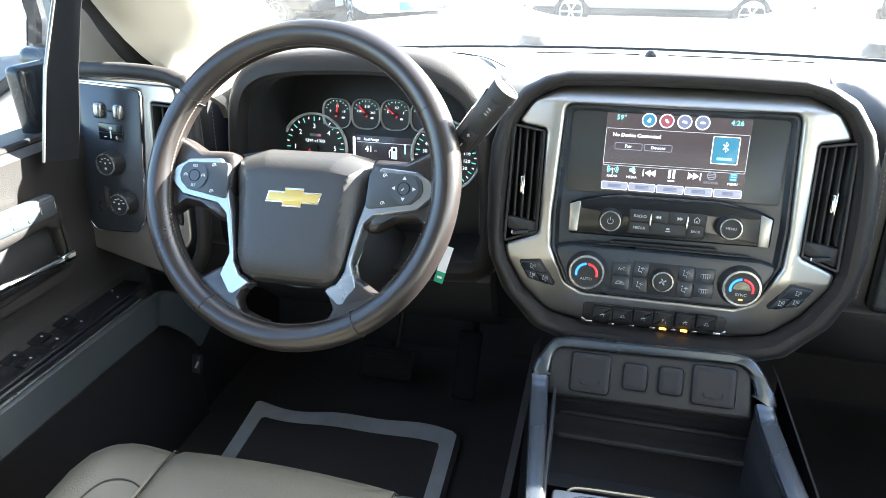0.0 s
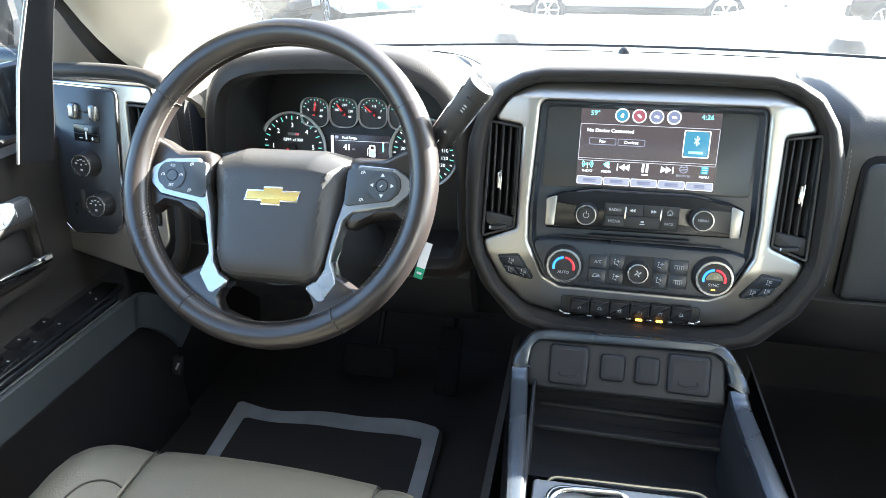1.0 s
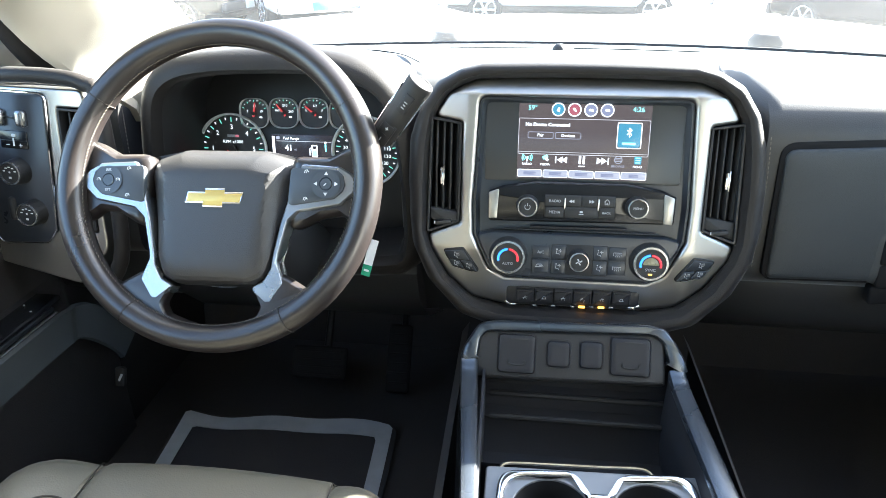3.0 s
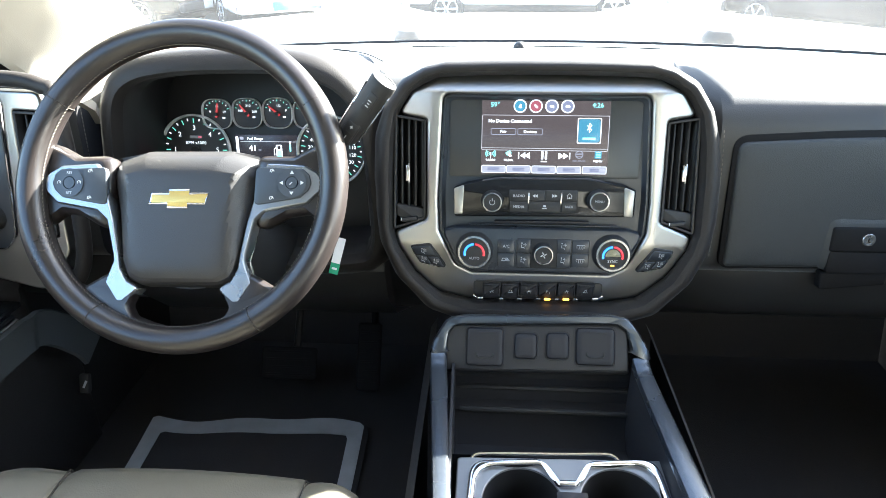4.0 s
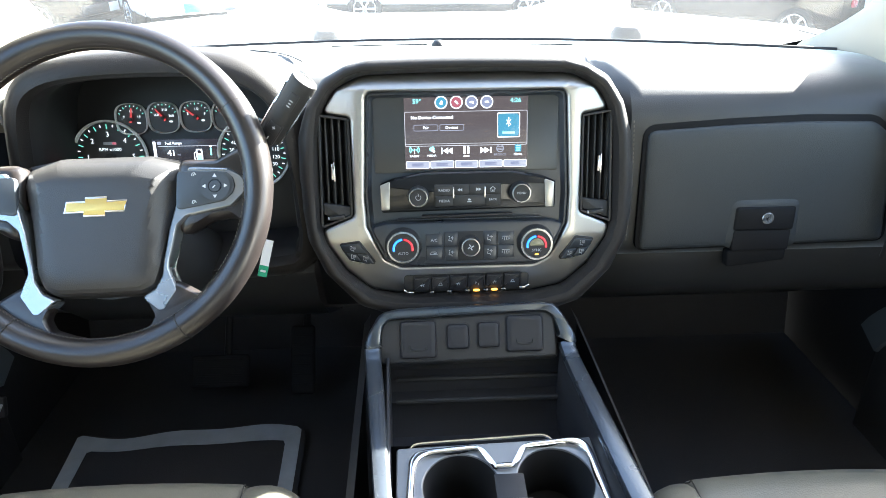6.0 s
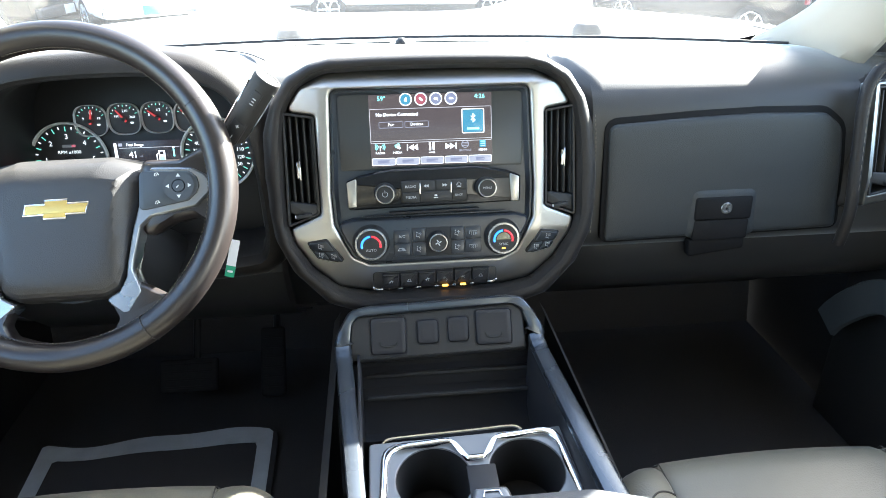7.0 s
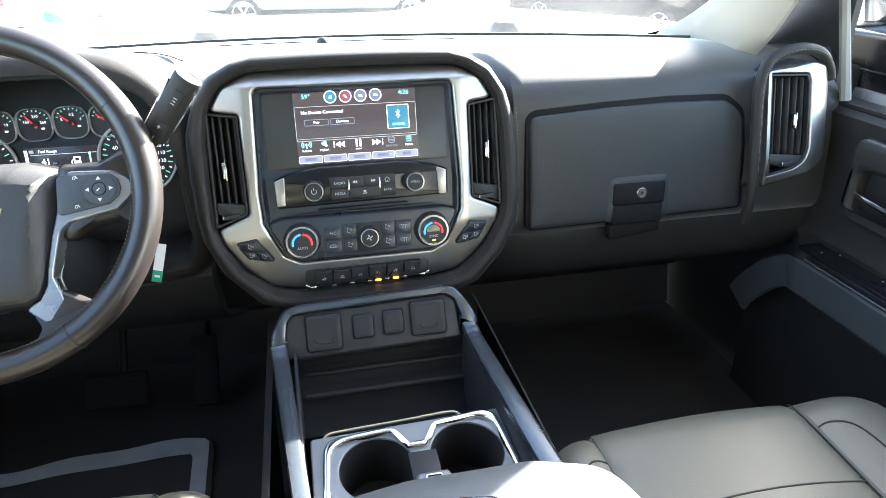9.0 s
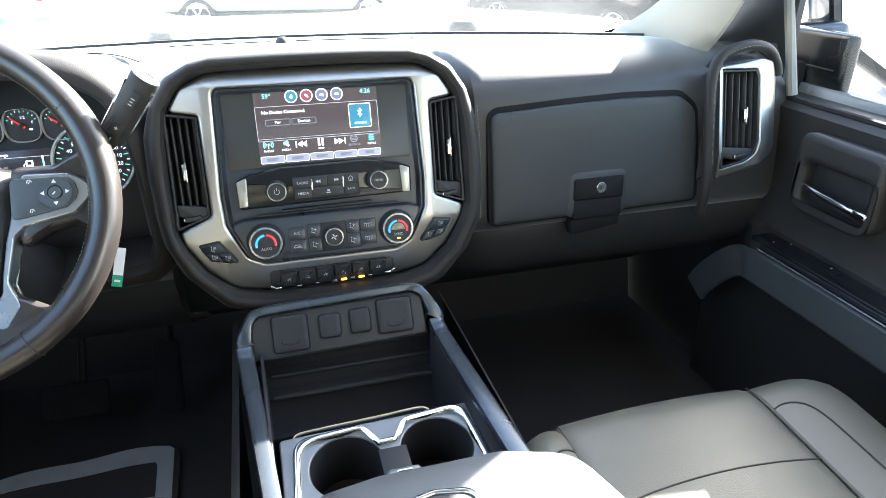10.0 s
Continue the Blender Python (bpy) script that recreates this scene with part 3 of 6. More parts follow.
text("59\u00b0", 0.0085, LIT_TEAL, scr, s(-0.066, -0.0005))
text("4:26", 0.0085, LIT_TEAL, scr, s(0.067, -0.0005))
for i, c in enumerate((LCD_BLUE, LCD_RED, LCD_DIM, LCD_DIM)):
    x = -0.0335 + 0.0205 * i
    part("icon_ring", lathe([(0.0086, -0.0002), (0.0086, 0.0002), (0.0072, 0.0002), (0.0072, -0.0002)], 24), LCD_RING, scr, m=s(x, -0.002))
    part("icon_disc", lathe([(0.0070, -0.0002), (0.0070, 0.0001), (0.0, 0.0001)], 20), c, scr, m=s(x, -0.002))
    bar(0.0055, 0.0028, LCD_RING, scr, at(x, -0.002, Z + 0.0003, 0, 0, (60, -45, 0, 0)[i]), r=0.45)
    bar(0.0018, 0.0045, LCD_RING, scr, at(x + 0.001, -0.0025, Z + 0.0005, 0, 0, (0, 30, 45, 90)[i]), r=0.45)


def outline(w, h, t, material, m, name="frame_line"):
    return part(name, holed(rounded(rect(0, 0, w, h), 0.002, 3), [rounded(rect(0, 0, w - 2 * t, h - 2 * t), 0.0015, 3)], -0.0002, 0.0002, 0.0001), material, scr, m=m)


outline(0.166, 0.046, 0.0006, LCD_LINE, s(0, -0.0365))
text("No Device Connected", 0.0062, LIT_WHITE, scr, s(-0.046, -0.0215), bold=0.0001)
outline(0.033, 0.0085, 0.0007, LCD_GREY, s(-0.0545, -0.035))
text("Pair", 0.0054, LIT_WHITE, scr, s(-0.0545, -0.035))
outline(0.033, 0.0085, 0.0007, LCD_GREY, s(-0.0195, -0.035))
text("Devices", 0.0054, LIT_WHITE, scr, s(-0.0195, -0.035))
part("blue_tile", plate(rounded(rect(0, 0, 0.028, 0.030), 0.004, 4), -0.0002, 0.0001, 0.0001), LCD_BLUE, scr, m=s(0.0575, -0.033))
outline(0.031, 0.033, 0.0011, LCD_RING, s(0.0575, -0.033))
part("rune", tube([(-0.003, 0.003, 0), (0.003, -0.003, 0), (0, -0.006, 0), (0, 0.006, 0), (0.003, 0.003, 0), (-0.003, -0.003, 0)], 0.0005, 5), LIT_WHITE, scr, m=s(0.0575, -0.029, Z + 0.0003))
bar(0.017, 0.003, LIT_TEAL, scr, s(0.0575, -0.0432, Z + 0.0003))
for x, w, c in ((-0.0705, "RADIO", LIT_TEAL), (-0.047, "MEDIA", LIT_TEAL), (0.046, "BROWSE", LCD_GREY), (0.0705, "MENU", LIT_TEAL)):
    text(w, 0.0042, LIT_WHITE if c == LIT_TEAL else LCD_GREY, scr, s(x, -0.0725))
    if w == "RADIO":
        for r in (0.0022, 0.0045, 0.0065):
            for a in (0, 180):
                part("icon_arc", tube([(r * math.cos(radians(q + a)), r * math.sin(radians(q + a)), 0) for q in range(-40, 41, 16)], 0.0005, 5), c, scr, m=s(x, -0.064))
        bar(0.001, 0.007, LIT_WHITE, scr, s(x, -0.066))
    elif w == "BROWSE":
        part("icon_ring", lathe([(0.0052, -0.0002), (0.0052, 0.0002), (0.0043, 0.0002), (0.0043, -0.0002)], 20), c, scr, m=s(x, -0.064))
        for q in (-0.002, 0.0, 0.002):
            bar(0.008, 0.0007, c, scr, s(x, -0.064 + q))
    elif w == "MENU":
        part("icon_tile", plate(rounded(rect(0, 0, 0.009, 0.010), 0.001, 2), -0.0002, 0.0002, 0.0001), LCD_BLUE, scr, m=s(x, -0.064))
        for q in (-0.003, 0.0, 0.003):
            bar(0.006, 0.0013, c, scr, s(x, -0.064 + q, Z + 0.0004))
    else:
        bar(0.007, 0.0045, c, scr, at(x, -0.063, Z, 0, 0, 25))
        bar(0.0045, 0.003, LIT_WHITE, scr, at(x + 0.002, -0.066, Z + 0.0003, 0, 0, -30))


def arrow(x, sg, y=-0.066, h=0.0085, material=None, parent=None, z=Z):
    pts = [(0, h / 2), (sg * h * 0.8, 0), (0, -h / 2)]
    if sg < 0:
        pts.reverse()
    for k in (0, 1):
        bm = bmesh.new()
        bm.faces.new([bm.verts.new((px + k * sg * h * 0.7, py, 0)) for px, py in pts])
        part("arrow", bm, material or LIT_WHITE, parent or scr, m=at(x, y, z))


arrow(-0.019, -1)
bar(0.0013, 0.0085, LIT_WHITE, scr, s(-0.0335, -0.066))
arrow(0.019, 1)
bar(0.0013, 0.0085, LIT_WHITE, scr, s(0.0335, -0.066))
bar(0.0028, 0.0105, LIT_WHITE, scr, s(-0.0025, -0.0655))
bar(0.0028, 0.0105, LIT_WHITE, scr, s(0.0025, -0.0655))
bar(0.008, 0.0014, LIT_WHITE, scr, s(0, -0.0737))
bar(0.166, 0.0005, LCD_LINE, scr, s(0, -0.0565))
for i in range(5):
    part("preset_key", plate(rounded(rect(0, 0, 0.0315, 0.0095), 0.001, 2), -0.0002, 0.0002, 0.0001), LCD_GREY, scr, m=s(-0.0665 + 0.03325 * i, -0.0843))
    bar(0.016 if i < 4 else 0.012, 0.0042, LCD_DIM, scr, s(-0.0665 + 0.03325 * i, -0.0843, Z + 0.0004))
    outline(0.0320, 0.0100, 0.0005, LCD_RING, s(-0.0665 + 0.03325 * i, -0.0843, Z + 0.0003))
# radio bar
bar_pts = rounded([(-0.1185, -0.109, 0.003), (-0.100, -0.1015, 0.01), (-0.060, -0.0945, 0.04), (0.060, -0.0940, 0.04), (0.104, -0.1015, 0.01), (0.1205, -0.1085, 0.003), (0.1200, -0.1440, 0.004), (-0.1170, -0.1475, 0.004)], 0.004, 5)
radio = part("radio_bar", prism(bar_pts, [(0, -0.004), (0, 0.010), (0.002, 0.013), (0.004, 0.0135)]), GLOSS, info, "dark glossy control bar")
for sx in (-1, 1):
    part("end_cap", plate(rounded([(sx * 0.1045, -0.1045), (sx * 0.1182, -0.1097), (sx * 0.1175, -0.1440), (sx * 0.1060, -0.1435)], 0.002, 3), 0.008, 0.0150, 0.001), SILVER, radio, "satin silver end cap")


def knob(parent, m, r, h, mark=None, size=0.004, name="knob"):
    """A turned knob with a chrome ring round its face."""
    k = part(name, lathe([(r * 1.20, 0), (r * 1.17, h * 0.25), (r * 1.04, h * 0.88), (r * 1.0, h), (r * 0.86, h), (r * 0.84, h - 0.0008), (0.0005, h - 0.0006)], 40), SOFT, parent, "dark ribbed knob", m)
    part("ring", lathe([(r * 1.03, h - 0.0012), (r * 1.02, h + 0.0006), (r * 0.90, h + 0.0008), (r * 0.87, h - 0.0008)], 40), KNOB_RING, k, "bright chrome ring with its reflections painted white")
    part("ribs", join(*[box(0.0008, 0.0012, h * 0.55, 0.0002, 1, Matrix.Rotation(2 * math.pi * i / 36, 4, "Z") @ at(r * 1.10, 0, h * 0.45, 0, -8)) for i in range(36)]), DARK, k)
    if mark:
        text(mark, size, INK, k, at(0, 0, h - 0.0006))
    return k


pk = knob(radio, at(-0.0672, -0.1255, 0.0130), 0.0124, 0.014)
part("icon_arc", tube([(0.0035 * math.sin(radians(q)), 0.0035 * math.cos(radians(q)), 0.0133) for q in range(40, 321, 20)], 0.0004, 5), INK, pk)
bar(0.0008, 0.004, INK, pk, at(0, 0.0033, 0.0134))
knob(radio, at(0.0716, -0.1225, 0.0130), 0.0124, 0.014, "MENU", 0.0045)


def seat_symbol(parent, m, material, k=1.0, waves=True):
    """A little seated figure with an arrow or heat waves, in thin lines."""
    lines = [tube([(-0.0018 * k, 0.0022 * k, 0), (-0.0026 * k, -0.0018 * k, 0), (0.0012 * k, -0.0022 * k, 0), (0.0018 * k, -0.0040 * k, 0)], 0.00042 * k, 5), lathe([(0.0009 * k, -0.0002), (0.0009 * k, 0.0002), (0.0, 0.0002)], 10, at(-0.0018 * k, 0.0040 * k))]
    for q in ((0.0006, 0.0022, 0.0038) if waves else (0.0022,)):
        lines.append(tube([(q * k, -0.0006 * k, 0), ((q + 0.0006) * k, 0.0010 * k, 0), (q * k, 0.0024 * k, 0), ((q + 0.0006) * k, 0.0040 * k, 0)], 0.00032 * k, 5))
    if not waves:
        lines.append(tube([(0.0048 * k, 0.0018 * k, 0), (0.0002 * k, 0.0018 * k, 0), (0.0016 * k, 0.0030 * k, 0)], 0.00036 * k, 5))
    return part("symbol", join(*lines), material, parent, m=m)


def key(parent, x, y, w, h, z0, z1, word=None, size=0.0045, material=None, r=0.0012, name="button"):
    k = part(name, plate(rounded(rect(0, 0, w, h), r, 3), 0, z1 - z0, 0.0007), material or SOFT, parent, m=at(x, y, z0))
    if word:
        text(word, size, INK, k, at(0, 0, z1 - z0 + 0.0002))
    return k


part("key_bed", plate(rounded(rect(0.0, -0.1250, 0.0905, 0.0305), 0.002, 3), 0.012, 0.0140, 0.0004), DARK, radio)
key(radio, -0.0320, -0.1180, 0.0240, 0.0138, 0.014, 0.0155, "RADIO", 0.0050)
key(radio, -0.0320, -0.1325, 0.0240, 0.0138, 0.014, 0.0155, "MEDIA", 0.0050)
k = key(radio, -0.0085, -0.1175, 0.0205, 0.0138, 0.014, 0.0155)
arrow(0.001, -1, 0, 0.0045, INK, k, 0.0018)
k = key(radio, 0.0125, -0.1172, 0.0205, 0.0138, 0.014, 0.0155)
arrow(-0.001, 1, 0, 0.0045, INK, k, 0.0018)
k = key(radio, 0.0020, -0.1320, 0.0425, 0.0138, 0.014, 0.0155)
bar(0.006, 0.0012, INK, k, at(0, -0.002, 0.0018))
bar(0.004, 0.0025, INK, k, at(0, 0.001, 0.0018), r=0.5)
k = key(radio, 0.0340, -0.1170, 0.0195, 0.0138, 0.014, 0.0155)
part("symbol", join(tube([(-0.0036, -0.0002, 0), (0.0, 0.0034, 0), (0.0036, -0.0002, 0)], 0.0004, 5), tube([(-0.0026, 0.0002, 0), (-0.0026, -0.0034, 0), (0.0026, -0.0034, 0), (0.0026, 0.0002, 0)], 0.0004, 5), tube([(0, -0.0034, 0), (0, -0.0012, 0)], 0.0007, 5)), INK, k, m=at(0, 0, 0.0018))
key(radio, 0.0340, -0.1315, 0.0195, 0.0138, 0.014, 0.0155, "BACK", 0.0042)
for x in (-0.0194, 0.0233):
    part("chrome_rib", box(0.0020, 0.0150, 0.0034, 0.0006, 2), CHROME, radio, m=at(x, -0.1210, 0.0150))
part("disc_slot", box(0.126, 0.0036, 0.004, 0.001), BLACK, info, "narrow disc slot", at(0.0, -0.1545, 0.0030, 0, 0, 0.6))
part("slot_lip", box(0.200, 0.0016, 0.004, 0.0006), SATIN, info, m=at(0.0025, -0.1585, 0.0036))

# ---- climate panel ----
clim = thing("climate_control_panel", "dark climate control panel with three knobs and grey symbols", "control panel", STACK)
part("panel", prism(rounded(mirror([(0.112, -0.1610, 0.02), (0.1310, -0.1660), (0.1305, -0.1760), (0.1115, -0.2140), (0.0925, -0.2235)]), 0.008, 4), [(0, -0.004), (0, 0.007), (0.0025, 0.0105), (0.005, 0.011)]), SATIN, clim)


def temp_knob(x, word):
    k = knob(clim, at(x, -0.1935, 0.0105), 0.0215, 0.014, name="temperature_knob")
    for a0, c in ((94, LIT_BLUE), (-14, LIT_RED)):
        part("temperature_arc", tube([(0.0128 * math.cos(radians(a0 + q)), 0.0128 * math.sin(radians(a0 + q)) - 0.002, 0.0136) for q in range(0, 101, 10)], 0.0015, 6, flat=0.3), c, k, "lit blue and red temperature arc")
    if word == "SYNC":
        part("amber_centre", plate([(0.0100 * math.cos(radians(q)), 0.0100 * math.sin(radians(q))) for q in range(0, 181, 15)], 0.0132, 0.0136, 0.0001), LCD_AMBER, k, "dim amber half disc", at(0, -0.002, 0))
    text(word, 0.0052, INK, k, at(0, -0.0085, 0.0134))
    return k


temp_knob(-0.0895, "AUTO")
k = temp_knob(0.0935, "SYNC")
bar(0.005, 0.0016, LIT_AMBER, k, at(0, -0.0142, 0.0136))
fk = knob(clim, at(0.0027, -0.1955, 0.0105), 0.0124, 0.015, name="fan_knob")
for q in range(4):
    bar(0.0040, 0.0016, INK, fk, at(0.0026 * math.cos(radians(q * 90 + 20)), 0.0026 * math.sin(radians(q * 90 + 20)), 0.0143, 0, 0, q * 90 + 35), r=0.5)
part("key_bed", plate(rounded(rect(0.0042, -0.1960, 0.0740, 0.0410), 0.003, 3), 0.009, 0.0115, 0.0004), DARK, clim)
for x, y, w in ((-0.0468, -0.1870, "A/C"), (-0.0468, -0.2058, None), (0.0527, -0.1855, None), (0.0527, -0.2045, None), (-0.0230, -0.1860, None), (-0.0230, -0.2060, None), (0.0305, -0.1855, None), (0.0305, -0.2055, None)):
    inner = abs(x - 0.004) < 0.04
    k = key(clim, x, y, 0.0185 if inner else 0.0225, 0.0190 if inner else 0.0180, 0.0105, 0.0125, w, 0.0055, SATIN)
    if not w:
        if inner:
            seat_symbol(k, at(-0.001, 0, 0.0023), INK, 1.0, False)
        elif x < 0:
            part("symbol", join(tube([(-0.006, -0.001, 0), (-0.004, 0.0025, 0), (0.002, 0.0025, 0), (0.005, -0.001, 0), (-0.006, -0.001, 0)], 0.0004, 5), tube([(-0.001, 0.0006, 0), (0.003, 0.0006, 0)], 0.0004, 5)), INK, k, m=at(0, 0, 0.0023))
        else:
            part("symbol", join(tube([(-0.005, -0.002, 0), (-0.0055, 0.002, 0), (0.0055, 0.002, 0), (0.005, -0.002, 0)], 0.0004, 5), *[tube([(q, -0.0035, 0), (q + 0.0006, -0.001, 0), (q, 0.0012, 0)], 0.00035, 5) for q in (-0.0025, 0.0, 0.0025)]), INK, k, m=at(0, 0, 0.0023))


# ---- seat heater switches ----
def seat_switch(sx):
    t = thing("heater_switch", "cluster of three black seat heating buttons with white symbols", "switch", STACK @ at(sx * 0.155, -0.2, 0.0058) @ pose(0, 0, 0, 16) @ pose(0, 0, 0, 0, sx * 11) @ at(-sx * 0.155, 0.2), "seat heater switches")
    A, B, C, D = (Vector((sx * x, y)) for x, y in ((0.149, -0.1840), (0.1795, -0.1910), (0.1640, -0.2150), (0.1260, -0.2210)))
    part("frame", plate(rounded([tuple(p) for p in (A, B, C, D)], 0.004, 4), -0.004, 0.0012, 0.001), DARK, t)
    part("chrome_edge", tube([(*p, 0.0014) for p in rounded([tuple(p) for p in (B, C, D)], 0.004, 4)[2:-2]], 0.0008, 6), KNOB_RING, t, "thin bright lower edge")

    def q(u, v):
        return A.lerp(B, u).lerp(D.lerp(C, u), v)

    for u0, u1, v0, v1 in ((0.08, 0.92, 0.08, 0.48), (0.05, 0.48, 0.54, 0.93), (0.54, 0.95, 0.54, 0.93)):
        k = part("button", plate(rounded([tuple(q(u, v)) for u, v in ((u0, v0), (u1, v0), (u1, v1), (u0, v1))], 0.0015, 3), 0.0004, 0.0030, 0.0008), SATIN, t)
        c = q((u0 + u1) / 2, (v0 + v1) / 2)
        seat_symbol(k, at(c.x, c.y, 0.0033), INK, 0.95)
    return t


seat_switch(-1)
seat_switch(1)

# ---- switch row ----
row = thing("switch_row", "row of black toggle switches with amber and white lamps", "switch panel", STACK @ at(0, -0.254, -0.0100, 12))
part("bed", plate(rounded(rect(-0.001, 0.0015, 0.178, 0.0270), 0.006, 4), -0.006, 0.0030, 0.001), DARK, row)
for i in range(6):
    x = -0.0643 + 0.0257 * i
    k = part("toggle", prism(rounded(rect(0, 0, 0.0250, 0.0200), 0.002, 3), [(0, 0), (0, 0.003), (0.001, 0.0052), (0.003, 0.0058)]), BLACK, row, m=at(x, 0.0030 + 0.0006 * i, 0.0025))
    icon = [tube([(-0.003, -0.001, 0), (0.003, -0.001, 0)], 0.0004, 5), tube([(-0.0025, -0.001, 0), (-0.001, 0.0025, 0), (0.0012, 0.0025, 0), (0.0025, -0.001, 0)], 0.0004, 5)]
    if i % 2 == 0:
        icon = [tube([(-0.002, -0.002, 0), (0.0, 0.003, 0), (0.002, -0.002, 0)], 0.0004, 5), tube([(-0.003, 0.0, 0), (0.003, 0.0015, 0)], 0.0004, 5)]
    if i == 3:
        text("P", 0.0060, INK, k, at(-0.001, -0.002, 0.0061))
        icon = [tube([(0.002, -0.004, 0), (0.0028, -0.002, 0), (0.002, 0.0, 0)], 0.0003, 5)]
    part("symbol", join(*icon), INK, k, m=at(0, -0.002, 0.0061))
    if i < 5:
        part("lamp", box(0.0066, 0.0034, 0.003, 0.001), SPOKE, row, m=at(x + 0.01285, -0.0100 + 0.0006 * i, 0.0085))
    if i in (3, 4):
        part("lamp", box(0.0085, 0.0030, 0.003, 0.001), LIT_AMBER, row, "lit amber lamp", at(x, -0.0105 + 0.0006 * i, 0.0085))
for sx in (-1, 1):
    part("end_clip", join(box(0.010, 0.0042, 0.005, 0.0015, 2), box(0.0085, 0.0034, 0.004, 0.0012, 2, at(sx * 0.0065, 0.0024, 0.0006, 0, 0, sx * 38))), CHROME, row, m=at(sx * 0.0795 - 0.0015, -0.0095 + 0.0018 * (1 + sx), 0.0085))

# ---- instruments ----
CL = leaning(-0.425, 0.126, 1.340, 8)
clus = thing("instrument_cluster", "instrument cluster with chrome-ringed gauges and red needles", "gauge cluster", CL)
part("face", plate(rounded(rect(0.003, -0.02, 0.365, 0.265), 0.03, 4), -0.008, 0.0, 0.001), DARK, clus)


def gauge(x, y, r, start, sweep, marks, needle, words=(), size=0.3, square=2.0):
    """A dial in a chrome ring; square above 2 flattens its sides."""
    def ring(f, z):
        out = []
        for j in range(56):
            q = 2 * math.pi * j / 56
            e = (abs(math.cos(q)) ** square + abs(math.sin(q)) ** square) ** (-1 / square)
            out.append((r * f * e * math.cos(q), r * f * e * math.sin(q), z))
        return out

    bm = bmesh.new()
    vs = loops(bm, [ring(0.94, -0.002), ring(0.94, 0.0005), ring(0.3, 0.0008)])
    bm.faces.new(vs[-1])
    g = part("gauge", bm, DIAL, clus, "dark dial", at(x, y, 0.001))
    bm = bmesh.new()
    loops(bm, [ring(1.02, 0), ring(1.025, 0.003), ring(1.018, 0.0055), ring(0.995, 0.0064), ring(0.968, 0.0055), ring(0.958, 0.003), ring(0.945, 0.0005)])
    part("bezel_ring", bm, RING, g, "chrome ring with its reflections painted white")
    for i in range(marks + 1):
        a = radians(start - sweep * i / marks)
        long = i % 2 == 0
        q = r * (0.83 if long else 0.86)
        bar(r * (0.13 if long else 0.07), r * 0.026 if r > 0.04 else r * 0.045, LIT_GREEN if long else LIT_GAUGE, g, at(q * math.cos(a), q * math.sin(a), 0.0015, 0, 0, math.degrees(a)), name="tick")
    for w, a, d in words:
        text(w, r * (0.13 if len(w) > 3 else size), LIT_GAUGE, g, at(d * r * math.cos(radians(a)), d * r * math.sin(radians(a)), 0.0016))
    tail = r * 0.22 if r < 0.04 else -r * 0.12
    part("needle", prism([(-tail, -r * 0.08), (r * 0.72, -r * 0.035), (r * 0.72, r * 0.035), (-tail, r * 0.08)], [(0, 0.004), (0, 0.0055)], base=True), NEEDLE, g, "red needle", at(0, 0, 0.0, 0, 0, needle))
    part("needle_cap", lathe([(r * 0.13, 0.003), (r * 0.12, 0.007), (0.0, 0.007)], 20), DARK, g)
    return g


SG = [(-0.0718, 0.0297, 80, [("9", 165, 0.5), ("14", 88, 0.48), ("19", 15, 0.5)]), (-0.0237, 0.0312, 128, [("160", 160, 0.5), ("210", 80, 0.5), ("260", 12, 0.5)]),
      (0.0245, 0.032, 140, [("E", 160, 0.55), ("1/2", 80, 0.48), ("F", 15, 0.6)]), (0.0725, 0.0315, 140, [("0", 150, 0.5), ("40", 88, 0.45), ("80", 15, 0.5)])]
for x, y, nd, ws in SG:
    g = gauge(x, y, 0.0232, 155, 130, 8, nd, ws, 0.24, 2.9)
    bar(0.0045, 0.0025, LIT_GAUGE, g, at(0.010, -0.006, 0.0016), r=0.2)
gauge(-0.1115, -0.027, 0.0555, 225, 270, 24, 223, [(str(i), 225 - 45 * i, 0.62) for i in range(7)] + [("RPM x1000", 88, 0.20)], 0.19)
gauge(0.1060, -0.0255, 0.0545, 232, 284, 28, 231, [(str(v), 232 - 284 * v / 140, 0.62) for v in range(0, 141, 10)], 0.145)
bar(0.019, 0.0042, INK, clus, at(-0.1105, -0.0065, 0.0025), r=0.15)
bar(0.006, 0.0036, LCD_RED, clus, at(-0.1035, -0.0065, 0.0028), r=0.15)
disp = part("driver_display", plate(rounded(rect(0.003, -0.037, 0.101, 0.070), 0.002, 3), 0.0, 0.0025, 0.0005), LCD_DARK, clus, "lit driver information display")
bar(0.0042, 0.050, LCD_RING, disp, at(-0.0440, -0.030, 0.0028), r=0.2)
bar(0.006, 0.0045, LCD_GREY, disp, at(-0.0365, -0.0075, 0.0028), r=0.2)
bar(0.090, 0.0006, LCD_LINE, disp, at(0.006, -0.0125, 0.0028))
text("Fuel Range", 0.0058, LIT_WHITE, disp, at(-0.0150, -0.0080, 0.0028))
text("41", 0.0125, LIT_WHITE, disp, at(-0.0195, -0.0233, 0.0028), bold=0.0002)
text("mi", 0.005, LCD_GREY, disp, at(-0.0085, -0.0255, 0.0028))
bar(0.0095, 0.0190, LIT_WHITE, disp, at(0.0225, -0.0270, 0.0028), r=0.15)
bar(0.0080, 0.0090, LIT_TEAL, disp, at(0.0225, -0.0310, 0.0031), r=0.1)
bar(0.0055, 0.0048, LCD_DARK, disp, at(0.0225, -0.0215, 0.0031), r=0.15)
